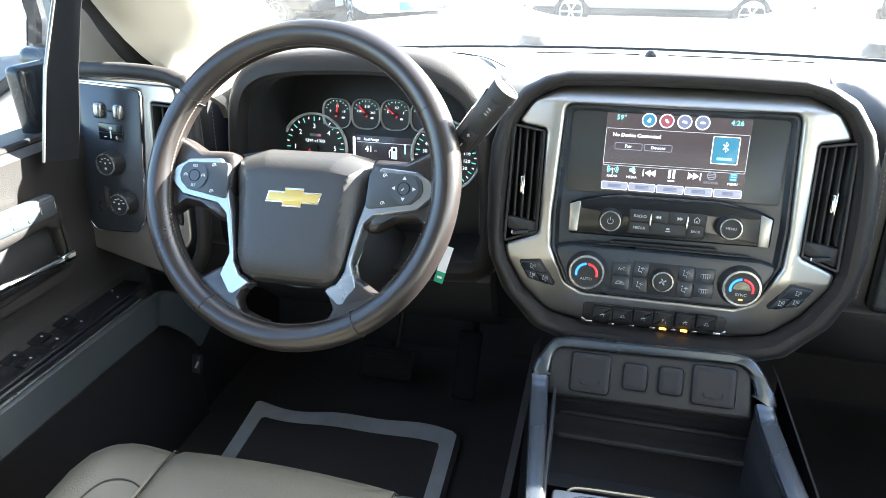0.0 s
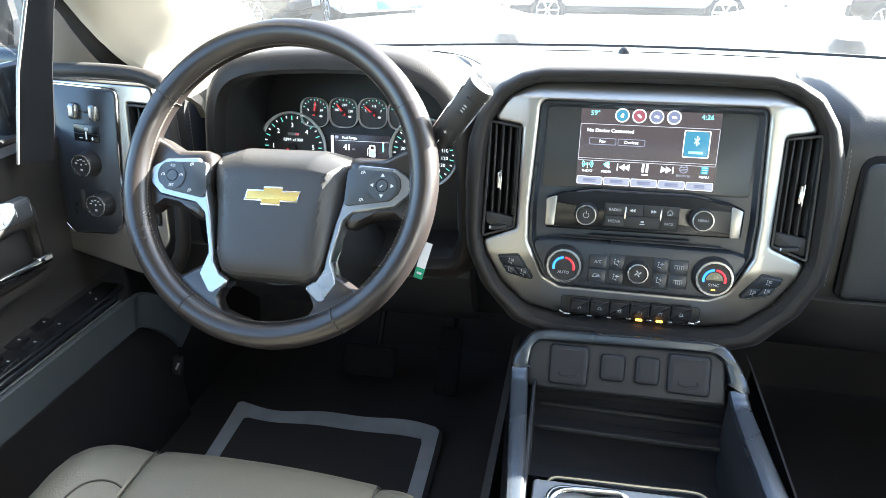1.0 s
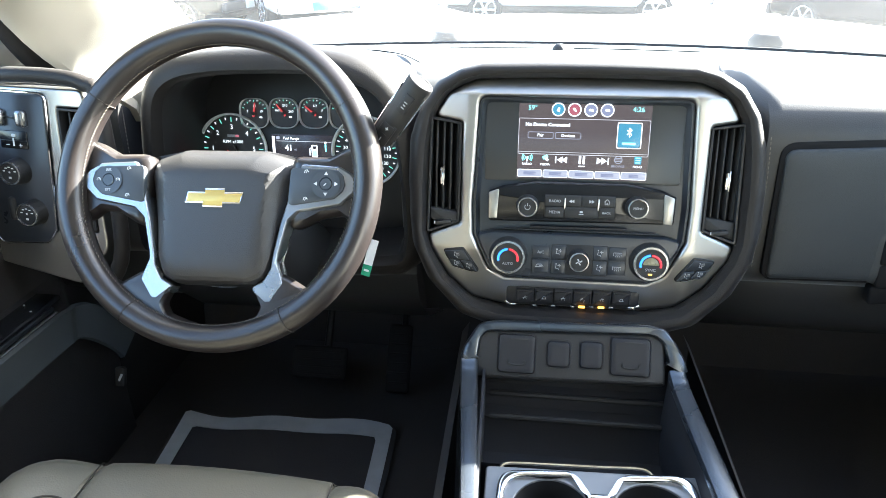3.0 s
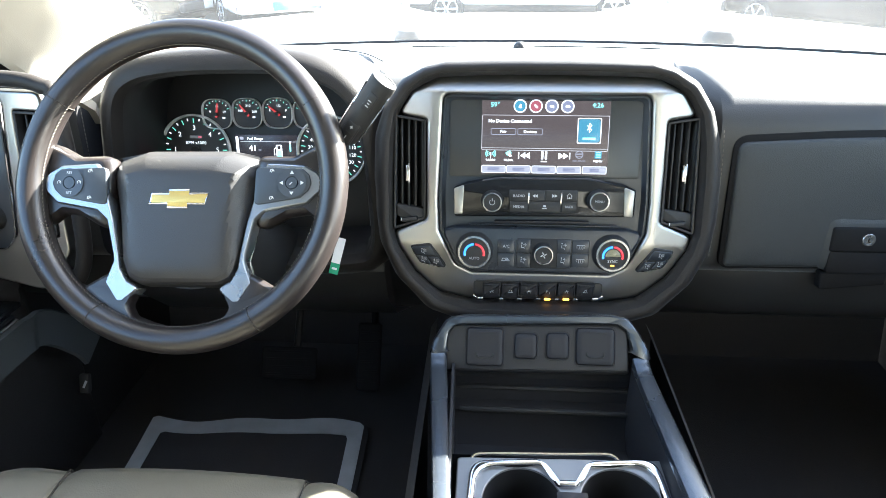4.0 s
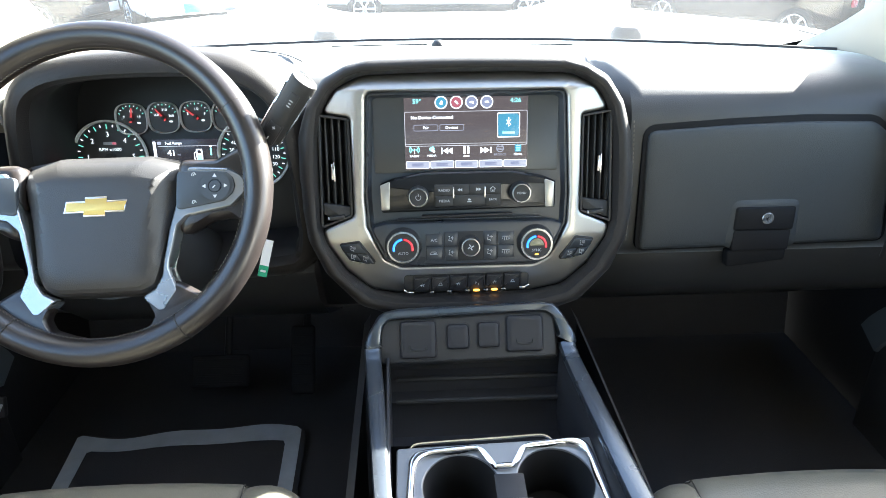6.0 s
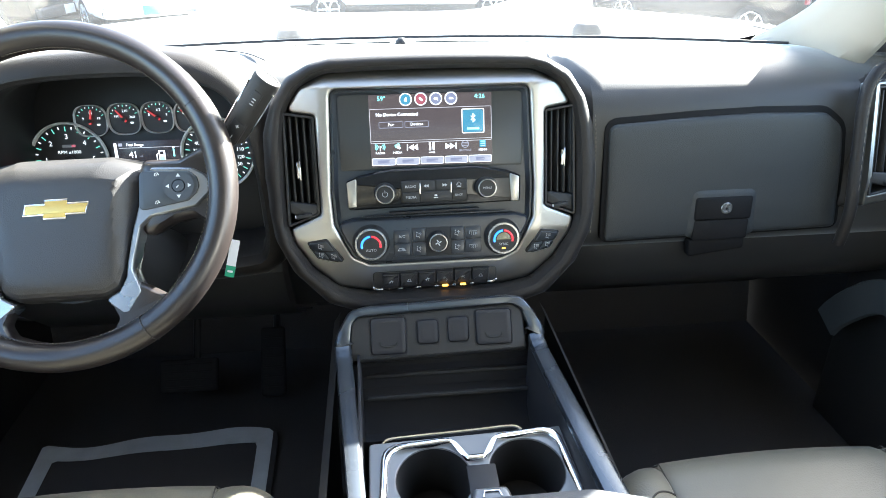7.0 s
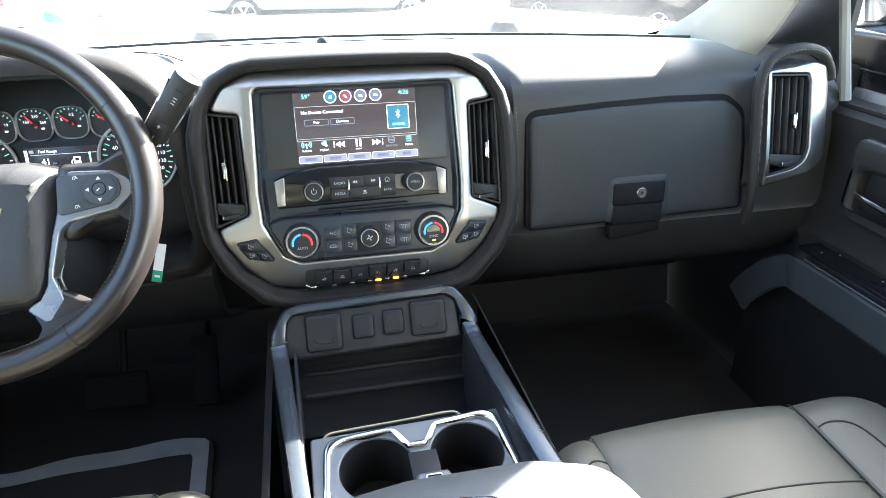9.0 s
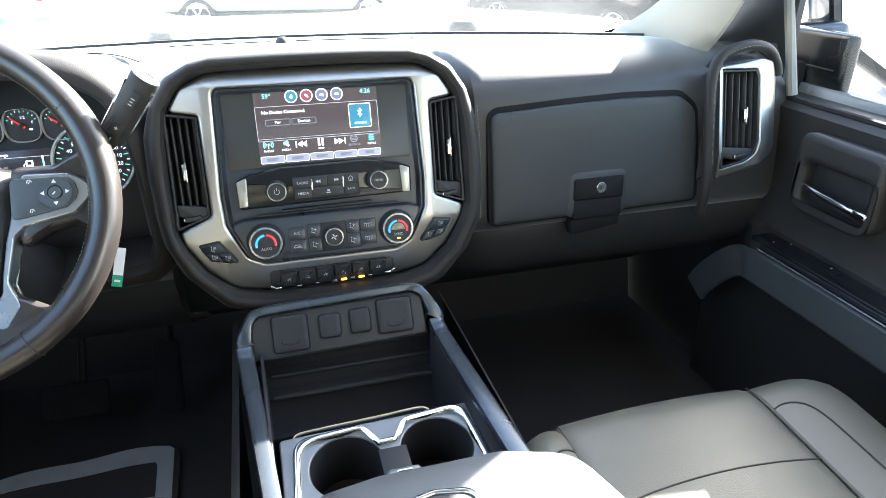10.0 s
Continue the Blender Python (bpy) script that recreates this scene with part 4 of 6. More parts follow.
part("hose", tube([(0.0172, -0.022, 0.0029), (0.0148, -0.024, 0.0029), (0.0148, -0.034, 0.0029)], 0.0006, 5), LIT_WHITE, disp)
bar(0.0022, 0.012, LIT_TEAL, disp, at(0.0405, -0.0215, 0.0028))
bar(0.0030, 0.003, LIT_WHITE, disp, at(0.0405, -0.0135, 0.0028))

# ---- headlamp and trailer switches ----
lsp = thing("headlamp_switch_panel", "dark blue-black switch panel with two round knobs and two thumb switches", "switch panel", LEFT @ at(0.010, 0, 0.0005))
LSP = [(-0.0600, 0.006, 0.012), (0.0480, 0.005, 0.01), (0.0400, -0.180, 0.012), (0.0260, -0.2000, 0.014), (-0.0460, -0.2065, 0.015), (-0.0605, -0.192, 0.01)]
part("panel", plate(rounded(LSP, 0.01, 5), 0.0, 0.0075, 0.0015), SATIN, lsp)
part("panel_edge", tube([(x, y, 0.006) for x, y in inset(rounded(LSP, 0.01, 5), -0.001)], 0.0016, 6, closed=True), CHROME, lsp, "thin chrome edge")
for x in (-0.0198, 0.0134):
    part("thumb_switch", box(0.015, 0.023, 0.012, 0.005, 3), KNOB_RING, lsp, "silver thumb switch", at(x, -0.028, 0.010))
part("link", box(0.014, 0.002, 0.003, 0.0006), DARK, lsp, m=at(-0.005, -0.028, 0.008))
bed = part("brake_gain_keys", plate(rounded(rect(-0.0040, -0.0575, 0.041, 0.0240), 0.002, 3), 0.007, 0.0090, 0.0006), GLOSS, lsp)
part("gap", box(0.040, 0.0008, 0.0006, 0.0002, 1, at(-0.004, -0.0585, 0.0091)), DARK, bed)
bar(0.0022, 0.011, WHITE, bed, at(-0.004, -0.0605, 0.0094))
bar(0.005, 0.001, WHITE, bed, at(-0.013, -0.0645, 0.0094))
bar(0.005, 0.001, WHITE, bed, at(0.006, -0.0645, 0.0094))
bar(0.001, 0.005, WHITE, bed, at(0.006, -0.0645, 0.0095))
bar(0.006, 0.004, WHITE, bed, at(-0.003, -0.0515, 0.0094))
for x, y in ((-0.0035, -0.1004), (0.0129, -0.1568)):
    k = knob(lsp, at(x, y, 0.0075), 0.0155, 0.018, name="rotary_switch")
    for a in range(20, 161, 35):
        bar(0.0034, 0.0014, WHITE, k, at(0.0085 * math.cos(radians(a)), 0.0085 * math.sin(radians(a)), 0.0178))
    bar(0.004, 0.003, WHITE, k, at(0, -0.006, 0.0178))
    bar(0.0025, 0.0025, WHITE, k, at(0, 0.0015, 0.0178))
part("dimmer_wheel", box(0.012, 0.034, 0.012, 0.005, 3), SOFT, lsp, "ribbed dimmer wheel", at(-0.0225, -0.1550, 0.006))

# ---- steering wheel ----
WHEEL = leaning(-0.4235, -0.172, 1.367, 30) @ pose(0, 0, 0, 0, 0, 0.9)
sw = thing("steering_wheel", "dark brown leather steering wheel with silver spokes and a gold badge", "steering wheel", WHEEL)
R0 = 0.1775
rim = bmesh.new()
N = 96
rings = []
for i in range(N):
    a = 2 * math.pi * i / N
    grip = 0.0012 * math.exp(-((math.degrees(a) % 180 - 20) / 18) ** 2)
    rr = 0.0157 + grip
    cx, cy = R0 * math.cos(a), R0 * math.sin(a)
    rings.append([(math.cos(a) * (R0 + rr * math.cos(q)), math.sin(a) * (R0 + rr * math.cos(q)), rr * 1.12 * math.sin(q)) for q in [2 * math.pi * j / 16 for j in range(16)]])
vs = loops(rim, rings)
for j in range(16):
    rim.faces.new((vs[-1][j], vs[-1][(j + 1) % 16], vs[0][(j + 1) % 16], vs[0][j]))
part("rim", rim, WHEEL_LEATHER, sw)
for a in (31, 147, 238, 301):
    part("rim_seam", tube([Matrix.Rotation(radians(a), 4, "Z") @ Vector((R0 + 0.0162 * math.cos(q), 0, 0.0162 * 1.12 * math.sin(q))) for q in [2 * math.pi * j / 18 for j in range(18)]], 0.0007, 5, closed=True, up=(0.3, 0.5, 0.8)), SEAM, sw)
part("stitching", join(*[tube([Matrix.Rotation(radians(a), 4, "Z") @ Vector((R0 - 0.0160, 0, 0.0045)), Matrix.Rotation(radians(a + 0.9), 4, "Z") @ Vector((R0 - 0.0158, 0, 0.0060))], 0.00045, 4) for a in [i * 1.6 for i in range(225)]]), STITCH, sw, "pale hand stitching")
pad = rounded(mirror([(0.050, 0.0500, 0.04), (0.094, 0.0410, 0.012), (0.0995, 0.0280, 0.01), (0.0915, -0.003, 0.03), (0.0840, -0.022, 0.03), (0.0765, -0.045, 0.03), (0.0700, -0.085, 0.02), (0.0630, -0.104, 0.012), (0.048, -0.1115, 0.02)]), 0.02, 6)
hub = prism(pad, [(0.002, -0.012), (0, 0.002), (0.0010, 0.009), (0.0030, 0.0145), (0.006, 0.019), (0.010, 0.0225), (0.014, 0.0245), (0.018, 0.0258), (0.023, 0.0268), (0.028, 0.0274), (0.033, 0.0278), (0.038, 0.028), (0.043, 0.028), (0.048, 0.028)])
for v in hub.verts:
    if v.co.z > 0.004:
        k = min(1.0, (v.co.z - 0.004) / 0.012)
        shoulder = max(0.0, abs(v.co.x) - 0.0585 - 0.10 * max(0.0, v.co.y + 0.02))
        v.co.z += k * (0.010 - 15.0 * max(0.0, v.co.y - 0.014) ** 2 - 0.75 * shoulder * min(1.0, max(0.0, (v.co.y + 0.075) / 0.06)))
part("hub_pad", hub, HUB, sw, "grained dark airbag cover", at(0, -0.006, -0.031), 14)
part("hub_body", lathe([(0.05, -0.075), (0.072, -0.05), (0.080, -0.034), (0.05, -0.030)], 32, at(0, -0.04)), DARK, sw)
part("column_shroud", tube([(0, -0.045, -0.035), (0, -0.060, -0.15), (0, -0.065, -0.30)], [0.050, 0.054, 0.06], 20), SOFT, sw)
bow = [(-0.033, -0.0045), (-0.0305, 0.0072), (-0.0105, 0.0072), (-0.0105, 0.0115), (0.0125, 0.0115), (0.0125, 0.0072), (0.034, 0.0072), (0.0305, -0.0065), (0.0105, -0.0065), (0.0105, -0.0110), (-0.0125, -0.0110), (-0.0125, -0.0065), (-0.0335, -0.0065)]
bow = [(x * 1.03, y) for x, y in bow]
HUBZ = -0.031
bg = part("badge", plate(bow, 0.024, 0.0318, 0.0008), CHROME, sw, "chrome-edged gold cross badge", at(0.001, -0.018, HUBZ + 0.0070))
part("badge_face", plate(inset(bow, 0.0022), 0.030, 0.0324, 0.0004), GOLD, bg, "gold badge face")
for sx in (-1, 1):
    part("spoke", prism(rounded([(sx * x, y) for x, y in ((0.085, 0.041), (0.128, 0.040), (0.166, 0.060), (0.178, 0.020), (0.170, -0.045), (0.146, -0.026), (0.120, -0.030), (0.085, -0.050))], 0.012, 4), [(0.004, -0.006), (0, 0.002), (0, 0.016), (0.004, 0.0215), (0.010, 0.024)], base=True), WHEEL_LEATHER, sw, m=at(0, -0.006, -0.0275))
    trim = [(0.0985, 0.0300), (0.143, 0.0275), (0.1570, 0.0197), (0.1670, 0.0087), (0.1605, -0.0045), (0.1467, -0.0174), (0.0985, -0.0260), (0.0870, -0.0365), (0.0782, -0.075), (0.0770, -0.083), (0.0864, -0.1077), (0.0715, -0.1300), (0.0640, -0.1305), (0.044, -0.114), (0.060, -0.105), (0.0680, -0.0911), (0.0700, -0.075), (0.0770, -0.039), (0.0880, 0.000)]
    part("silver_spoke", prism(rounded([(sx * x, y) for x, y in trim], 0.006, 4), [(0, -0.006), (0, 0.012), (0.0010, 0.0152), (0.0025, 0.0165)]), SPOKE, sw, "satin silver spoke trim", at(0, -0.005, -0.016))
    web = rounded([(sx * x, y) for x, y in ((0.078, -0.100), (0.0900, -0.1045), (0.1134, -0.1180), (0.140, -0.104), (0.150, -0.108), (0.120, -0.148), (0.070, -0.175), (0.022, -0.178), (0.014, -0.166), (0.030, -0.1625), (0.052, -0.154), (0.0590, -0.140), (0.050, -0.121), (0.060, -0.108))], 0.010, 4)
    part("lower_spoke", prism(web, [(0.006, -0.012), (0.001, -0.006), (0, 0.002), (0.001, 0.006), (0.004, 0.0095), (0.007, 0.0105)], base=True), WHEEL_LEATHER, sw, m=at(0, 0, -0.0105))
    podp = rounded([(sx * x, y) for x, y in ((0.088, 0.0245), (0.1420, 0.0222), (0.1490, 0.0160), (0.1515, 0.0060), (0.1485, -0.0020), (0.1390, -0.0105), (0.086, -0.0195))], 0.006, 4)
    pod = part("button_pod", plate(podp, 0.012, 0.0190, 0.001), POD, sw, "dark thumb-button pod", at(0, -0.005, -0.016))
    cx = sx * 0.1300
    part("key_ring", lathe([(0.0150, 0.018), (0.0165, 0.0208), (0.0075, 0.0208), (0.0070, 0.0195)], 32, at(cx, 0.006)), POD, pod)
    part("centre_key", lathe([(0.0066, 0.018), (0.0064, 0.0212), (0.0, 0.0214)], 24, at(cx, 0.006)), POD, pod)
    for a in range(0, 360, 90):
        q = radians(a)
        if sx > 0:
            bm = bmesh.new()
            bm.faces.new([bm.verts.new(p) for p in ((0.0022, 0, 0), (-0.0018, 0.0024, 0), (-0.0018, -0.0024, 0))])
            part("arrow", bm, WHITE, pod, m=at(cx + 0.0118 * math.cos(q), 0.006 + 0.0118 * math.sin(q), 0.0211, 0, 0, a))
        elif a not in (90, 270):
            part("symbol", join(tube([(0.0022 * math.cos(radians(w)), 0.0022 * math.sin(radians(w)), 0) for w in range(-30, 211, 30)], 0.0004, 5), tube([(0, 0, 0), (0.0012, 0.0012, 0)], 0.0004, 5)), WHITE, pod, m=at(cx + 0.0118 * math.cos(q), 0.006 + 0.0118 * math.sin(q), 0.0211))
    if sx < 0:
        text("RES", 0.0042, WHITE, pod, at(cx, 0.0175, 0.0213))
        text("SET", 0.0045, WHITE, pod, at(cx, -0.0060, 0.0211))
    else:
        bar(0.004, 0.0012, WHITE, pod, at(cx - 0.0008, 0.0052, 0.0216, 0, 0, 45))
    for dy in (0.020, -0.011):
        part("symbol", join(tube([(-0.0024, -0.0012, 0), (-0.0012, 0.0016, 0), (0.0012, 0.0016, 0), (0.0024, -0.0012, 0)], 0.0005, 5), tube([(-0.001, -0.0018, 0), (0.001, 0.0004, 0)], 0.0004, 5)), WHITE, pod, m=at(sx * 0.1065, dy, 0.0192, 0, 0, 10))
# card tag behind the wheel
tag = thing("hanging_tag", "small green and white card tag behind the steering wheel", "tag", leaning(-0.272, -0.085, 1.235, 20))
part("card", box(0.012, 0.050, 0.001, 0.0002, 1), WHITE, tag, m=at(0, 0, 0, 0, 0, -14))
part("green_band", box(0.0122, 0.015, 0.0014, 0.0002, 1), GREEN_TAG, tag, m=at(-0.004, -0.017, 0, 0, 0, -14))
bar(0.007, 0.003, WHITE, tag, at(-0.004, -0.017, 0.0010, 0, 0, -14))

# ---- gear lever on the column ----
lev = thing("gear_lever", "dark column gear lever with a thick grip and plus-minus rocker", "gear lever")
a, b = Vector((-0.2430, -0.112, 1.405)), Vector((-0.1865, -0.123, 1.4815))
ax = (b - a).normalized()
part("stalk", tube([(-0.37, 0.02, 1.315), (-0.30, -0.06, 1.350), a + ax * 0.01], [0.010, 0.009, 0.010], 14), SOFT, lev)
LEVM = look(a, b) @ pose(0, 0, 0, 0, 0, -90) @ Matrix.Diagonal((0.86, 0.90, 0.91, 1))  # z runs back along the grip, y to the driver
bm = bmesh.new()
loops(bm, [[(w * math.cos(q), w * 0.82 * math.sin(q), -d) for q in [2 * math.pi * j / 20 for j in range(20)]] for d, w in ((0, 0.010), (0.004, 0.0165), (0.03, 0.0182), (0.070, 0.0188), (0.086, 0.0184), (0.092, 0.0165), (0.0935, 0.012), (0.0937, 0.0001))])
part("grip", bm, SOFT, lev, "dark moulded grip", LEVM)
part("grip_cap", lathe([(0.0188, 0), (0.0188, 0.008), (0.0178, 0.0100), (0.0150, 0.0104), (0.0140, 0.0094), (0.0, 0.0092)], 24, at(0, 0, -0.087) @ pose(0, 0, 0, 180) @ Matrix.Diagonal((1, 0.84, 1, 1))), SOFT, lev, m=LEVM)
part("release_key", box(0.0130, 0.003, 0.025, 0.001), BLACK, lev, m=LEVM @ at(0.002, 0.0150, -0.068))
part("release_frame", box(0.0105, 0.0030, 0.0225, 0.0008), SOFT, lev, m=LEVM @ at(0.002, 0.0154, -0.068))
for k in range(3):
    part("release_mark", box(0.0050 - 0.001 * (k % 2), 0.001, 0.0012, 0.0003, 1), INK, lev, m=LEVM @ at(0.002, 0.0168, -0.062 - 0.004 * k))
part("grip_seam", tube([(0.0172 * math.cos(q), 0.0172 * 0.83 * math.sin(q), -0.036) for q in [2 * math.pi * j / 24 for j in range(24)]], 0.0006, 5, closed=True), DARK, lev, m=LEVM)
part("rocker_bed", box(0.0205, 0.005, 0.032, 0.002), DARK, lev, m=LEVM @ at(0.001, 0.0118, -0.018))
part("rocker", box(0.0175, 0.005, 0.029, 0.002), SOFT, lev, "plus-minus rocker", LEVM @ at(0.001, 0.0130, -0.018))
for d, sx_, sz_ in ((-0.026, 0.005, 0.0012), (-0.026, 0.0012, 0.005), (-0.010, 0.0012, 0.005), (-0.018, 0.010, 0.0005)):
    part("rocker_mark", box(sx_, 0.0008, sz_, 0.0003, 1), WHITE if sx_ < 0.009 else DARK, lev, m=LEVM @ at(0.001, 0.0156, d))
for k in (-1, 1):
    part("chrome_strip", tube([(0.0165 * k, 0.005, -0.004), (0.0178 * k, 0.005, -0.05), (0.0178 * k, 0.005, -0.084)], 0.0018, 6), CHROME, lev, m=LEVM)

# ---- centre console ----
con = thing("center_console", "dark floor console with metallic side rails and chrome-trimmed cup holders", "console")


def side_rail(xa, xb, drop=0.010, lower=0.0):
    """A rail that runs back between the seats; xa and xb are its edges at the dash and at the lid."""
    bm = bmesh.new()
    line = curve([(0, -0.1335, 1.1205), (0, -0.145, 1.1165), (0, -0.175, 1.112), (0, -0.30, 1.108), (0, -0.46, 1.105)], 6)
    rings = []
    for p in line:
        k = (-0.1335 - p.y) / 0.267
        x0, x1, z = xa[0] + (xb[0] - xa[0]) * k, xa[1] + (xb[1] - xa[1]) * k, p.z - lower
        rings.append([(x0, p.y, z - drop), (x0, p.y, z - 0.004), (x0 + 0.0015, p.y, z - 0.001), (x0 + 0.005, p.y, z), (x1 - 0.005, p.y, z + 0.001), (x1 - 0.0015, p.y, z - 0.0005), (x1, p.y, z - 0.003), (x1, p.y, z - drop)])
    loops(bm, rings, closed=False)
    return bm


for xa, xb in (((-0.1455, -0.1230), (-0.1205, -0.1015)), ((0.1205, 0.1420), (0.1400, 0.1665))):
    part("side_rail", side_rail(xa, xb), RAIL, con, "satin blue-grey metallic rail")
    part("rail_core", side_rail((xa[0] + 0.001, xa[1] - 0.001), (xb[0] + 0.001, xb[1] - 0.001), 0.13, 0.006), BLACK, con)
OUT = leaning(0.006, -0.128, 1.124, 30)
ARCH_OUT = [(0.146, -0.010, 0.004), (0.1410, 0.0070, 0.02), (0.1310, 0.0250, 0.02), (0.1165, 0.0455, 0.014), (0.095, 0.0495, 0.02), (-0.100, 0.0440, 0.02), (-0.1240, 0.0390, 0.016), (-0.1425, 0.0080, 0.02), (-0.1465, -0.011, 0.004)]
ARCH_IN = [(-0.1235, -0.0050, 0.004), (-0.1205, 0.0200, 0.012), (-0.1120, 0.0303, 0.010), (0.1000, 0.0368, 0.012), (0.1125, 0.0290, 0.012), (0.1215, 0.0020, 0.004)]
bm = bmesh.new()
outer = evenly(rounded(ARCH_OUT, 0.01, 5), 60, False)
inner = evenly(rounded(ARCH_IN[::-1], 0.01, 5), 60, False)
rings = []
for (x, y), (x2, y2) in zip(outer, inner):
    def across(k, z):
        return (x + (x2 - x) * k, y + (y2 - y) * k, z)
    rings.append([across(0, -0.045), across(0, 0.000), across(0.07, 0.0035), across(0.20, 0.0052), across(0.80, 0.0052), across(0.93, 0.0040), across(1.0, 0.001), across(1.0, -0.020)])
loops(bm, rings, closed=False)
part("arch_rail", bm, RAIL, con, "satin blue-grey metallic arch over the outlets", OUT @ at(-0.006, 0, 0))
for sx, xa in ((-1, -0.142), (1, 0.162)):
    bm = bmesh.new()
    loops(bm, [[(xa + sx * 0.001, y, 1.103), (xa + sx * 0.012, y, 1.085), (xa + sx * 0.020, y, 0.90), (xa + sx * 0.025, y, 0.72)] for y in (-0.02, -0.10, -0.3, -0.5, -1.0)], closed=False)
    part("side_wall", bm, SOFT, con)
op = part("outlet_panel", prism(rounded([(-0.1270, -0.0320, 0.004), (-0.1240, 0.0200, 0.010), (-0.1130, 0.0310, 0.010), (0.1010, 0.0375, 0.010), (0.1150, 0.0280, 0.010), (0.1180, -0.0270, 0.004)], 0.01, 4), [(-0.004, -0.02), (0, -0.003), (0.002, -0.0005), (0.004, 0.0)]), SOFT, con, "black outlet panel")
op.matrix_basis = OUT @ at(-0.006, 0, 0)
for x, y, w, h in ((-0.0784, 0.0023, 0.0476, 0.0495), (-0.0245, 0.0050, 0.0290, 0.0325), (0.0174, 0.0062, 0.0285, 0.0335), (0.0667, 0.0068, 0.0497, 0.0480)):
    cv = part("socket_cover", prism(rounded(rect(0, 0, w, h), 0.006, 5), [(-0.0012, 0), (0, 0.003), (0.001, 0.0055), (0.0045, 0.0070), (0.008, 0.0066)]), BLACK, op, "black socket cover", at(x + 0.006, y, -0.001))
    part("cover_gap", holed(rounded(rect(0, 0, w + 0.005, h + 0.005), 0.008, 5), [rounded(rect(0, 0, w + 0.001, h + 0.001), 0.0065, 5)], 0.0, 0.0016, 0.0006), BLACK, op, m=at(x + 0.006, y, -0.001))
    if w > 0.04:
        bar(0.022, 0.0020, MAT_BLACK, cv, at(0.003, h / 2 - 0.005, 0.0072))
        part("pull_lip", tube(curve([(-0.011, -0.008, 0.0066), (-0.010, -0.0125, 0.0069), (0.0, -0.0140, 0.0071), (0.010, -0.0125, 0.0069), (0.011, -0.008, 0.0066)], 3), 0.0012, 6), SOFT, cv)
bm = bmesh.new()
loops(bm, [[(x, y, z) for x in (-0.115, 0.135)] for y, z in ((-0.100, 1.095), (-0.105, 1.06), (-0.118, 1.052), (-0.122, 1.035), (-0.140, 1.030), (-0.144, 1.005), (-0.160, 0.985), (-0.260, 0.985), (-0.266, 1.068))], closed=False)
part("storage_tray", bm, BLACK, con, "ribbed black storage tray")
for y, z in ((-0.119, 1.054), (-0.141, 1.032)):
    part("tray_rib", tube([(-0.105, y, z), (0.125, y, z)], 0.004, 8), SOFT, con)
for x, rz in ((-0.110, 1.5), (0.143, 2.6)):
    part("tray_wall", box(0.004, 0.40, 0.12, 0.001), BLACK, con, m=at(x, -0.28, 1.046, 0, 0, rz))
CUP = at(0.020, -0.2705, 1.073, 8)


def cup_outline(d):
    return rounded([(-0.1065 + d, -0.0110 - d, 0.025), (-0.0250 + 0.2 * d, -0.0050 - d, 0.012), (-0.0110 + 0.4 * d, -0.0330 - d, 0.008), (0.0170 - 0.4 * d, -0.0320 - d, 0.008), (0.0310 - 0.2 * d, -0.0050 - d, 0.012), (0.1080 - d, 0.0020 - d, 0.025), (0.1260 - d, -0.18, 0.02), (-0.1175 + d, -0.18, 0.02)], 0.02, 6)


WELLS = ((-0.0480, -0.0600), (0.0600, -0.0560))
wells = [[(cx + 0.0435 * math.cos(q), cy + 0.0435 * math.sin(q)) for q in [2 * math.pi * j / 36 for j in range(36)]] for cx, cy in WELLS]
wells = [w[::-1] for w in wells]
part("cup_plate", holed(rounded([(-0.122, -0.004), (0.124, 0.003), (0.140, -0.20), (-0.122, -0.20)], 0.006, 4), wells, -0.01, 0.0, 0.002), CUP_GREY, con, "grey cup holder plate", CUP)
part("chrome_trim", holed(cup_outline(0.0), [cup_outline(0.0085)], -0.002, 0.0060, 0.0036), CHROME, con, "bright chrome trim round the cup holders", CUP)
part("front_chrome", tube(curve([(-0.106, -0.003, -0.006), (-0.100, 0.003, -0.004), (-0.080, 0.0055, -0.004), (0.0, 0.0085, -0.004), (0.048, 0.0110, -0.004), (0.062, 0.0080, -0.004), (0.068, 0.001, -0.006)], 4), 0.0024, 8), CHROME, con, m=CUP)
for cx, cy in WELLS:
    part("cup_well", lathe([(0.0440, -0.001), (0.0425, -0.006), (0.039, -0.075), (0.0, -0.076)], 36), DARK, con, "deep black cup well", CUP @ at(cx, cy, 0.0005))
part("well_bridge", box(0.034, 0.056, 0.003, 0.001), BLACK, con, "dark slot between the wells", CUP @ at(0.0070, -0.0740, 0.0000))
part("lid_latch", prism(rounded([(-0.026, 0.014), (0.026, 0.014), (0.034, -0.02), (-0.034, -0.02)], 0.008, 4), [(0, -0.01), (0, 0.004), (0.003, 0.008), (0.006, 0.009)]), CUP_GREY, con, "grey lid latch", CUP @ at(0.012, -0.094, 0.006) @ Matrix.Diagonal((0.72, 0.72, 0.8, 1)))
part("latch_edge", tube([(-0.014, -0.006, 0.010), (-0.011, 0.004, 0.010), (0.011, 0.004, 0.010), (0.014, -0.006, 0.010)], 0.0018, 6), CHROME, con, m=CUP @ at(0.012, -0.094, 0.006) @ Matrix.Diagonal((0.72, 0.72, 0.8, 1)))
lid = thing("console_armrest", "padded dark leather armrest lid of the console", "armrest")
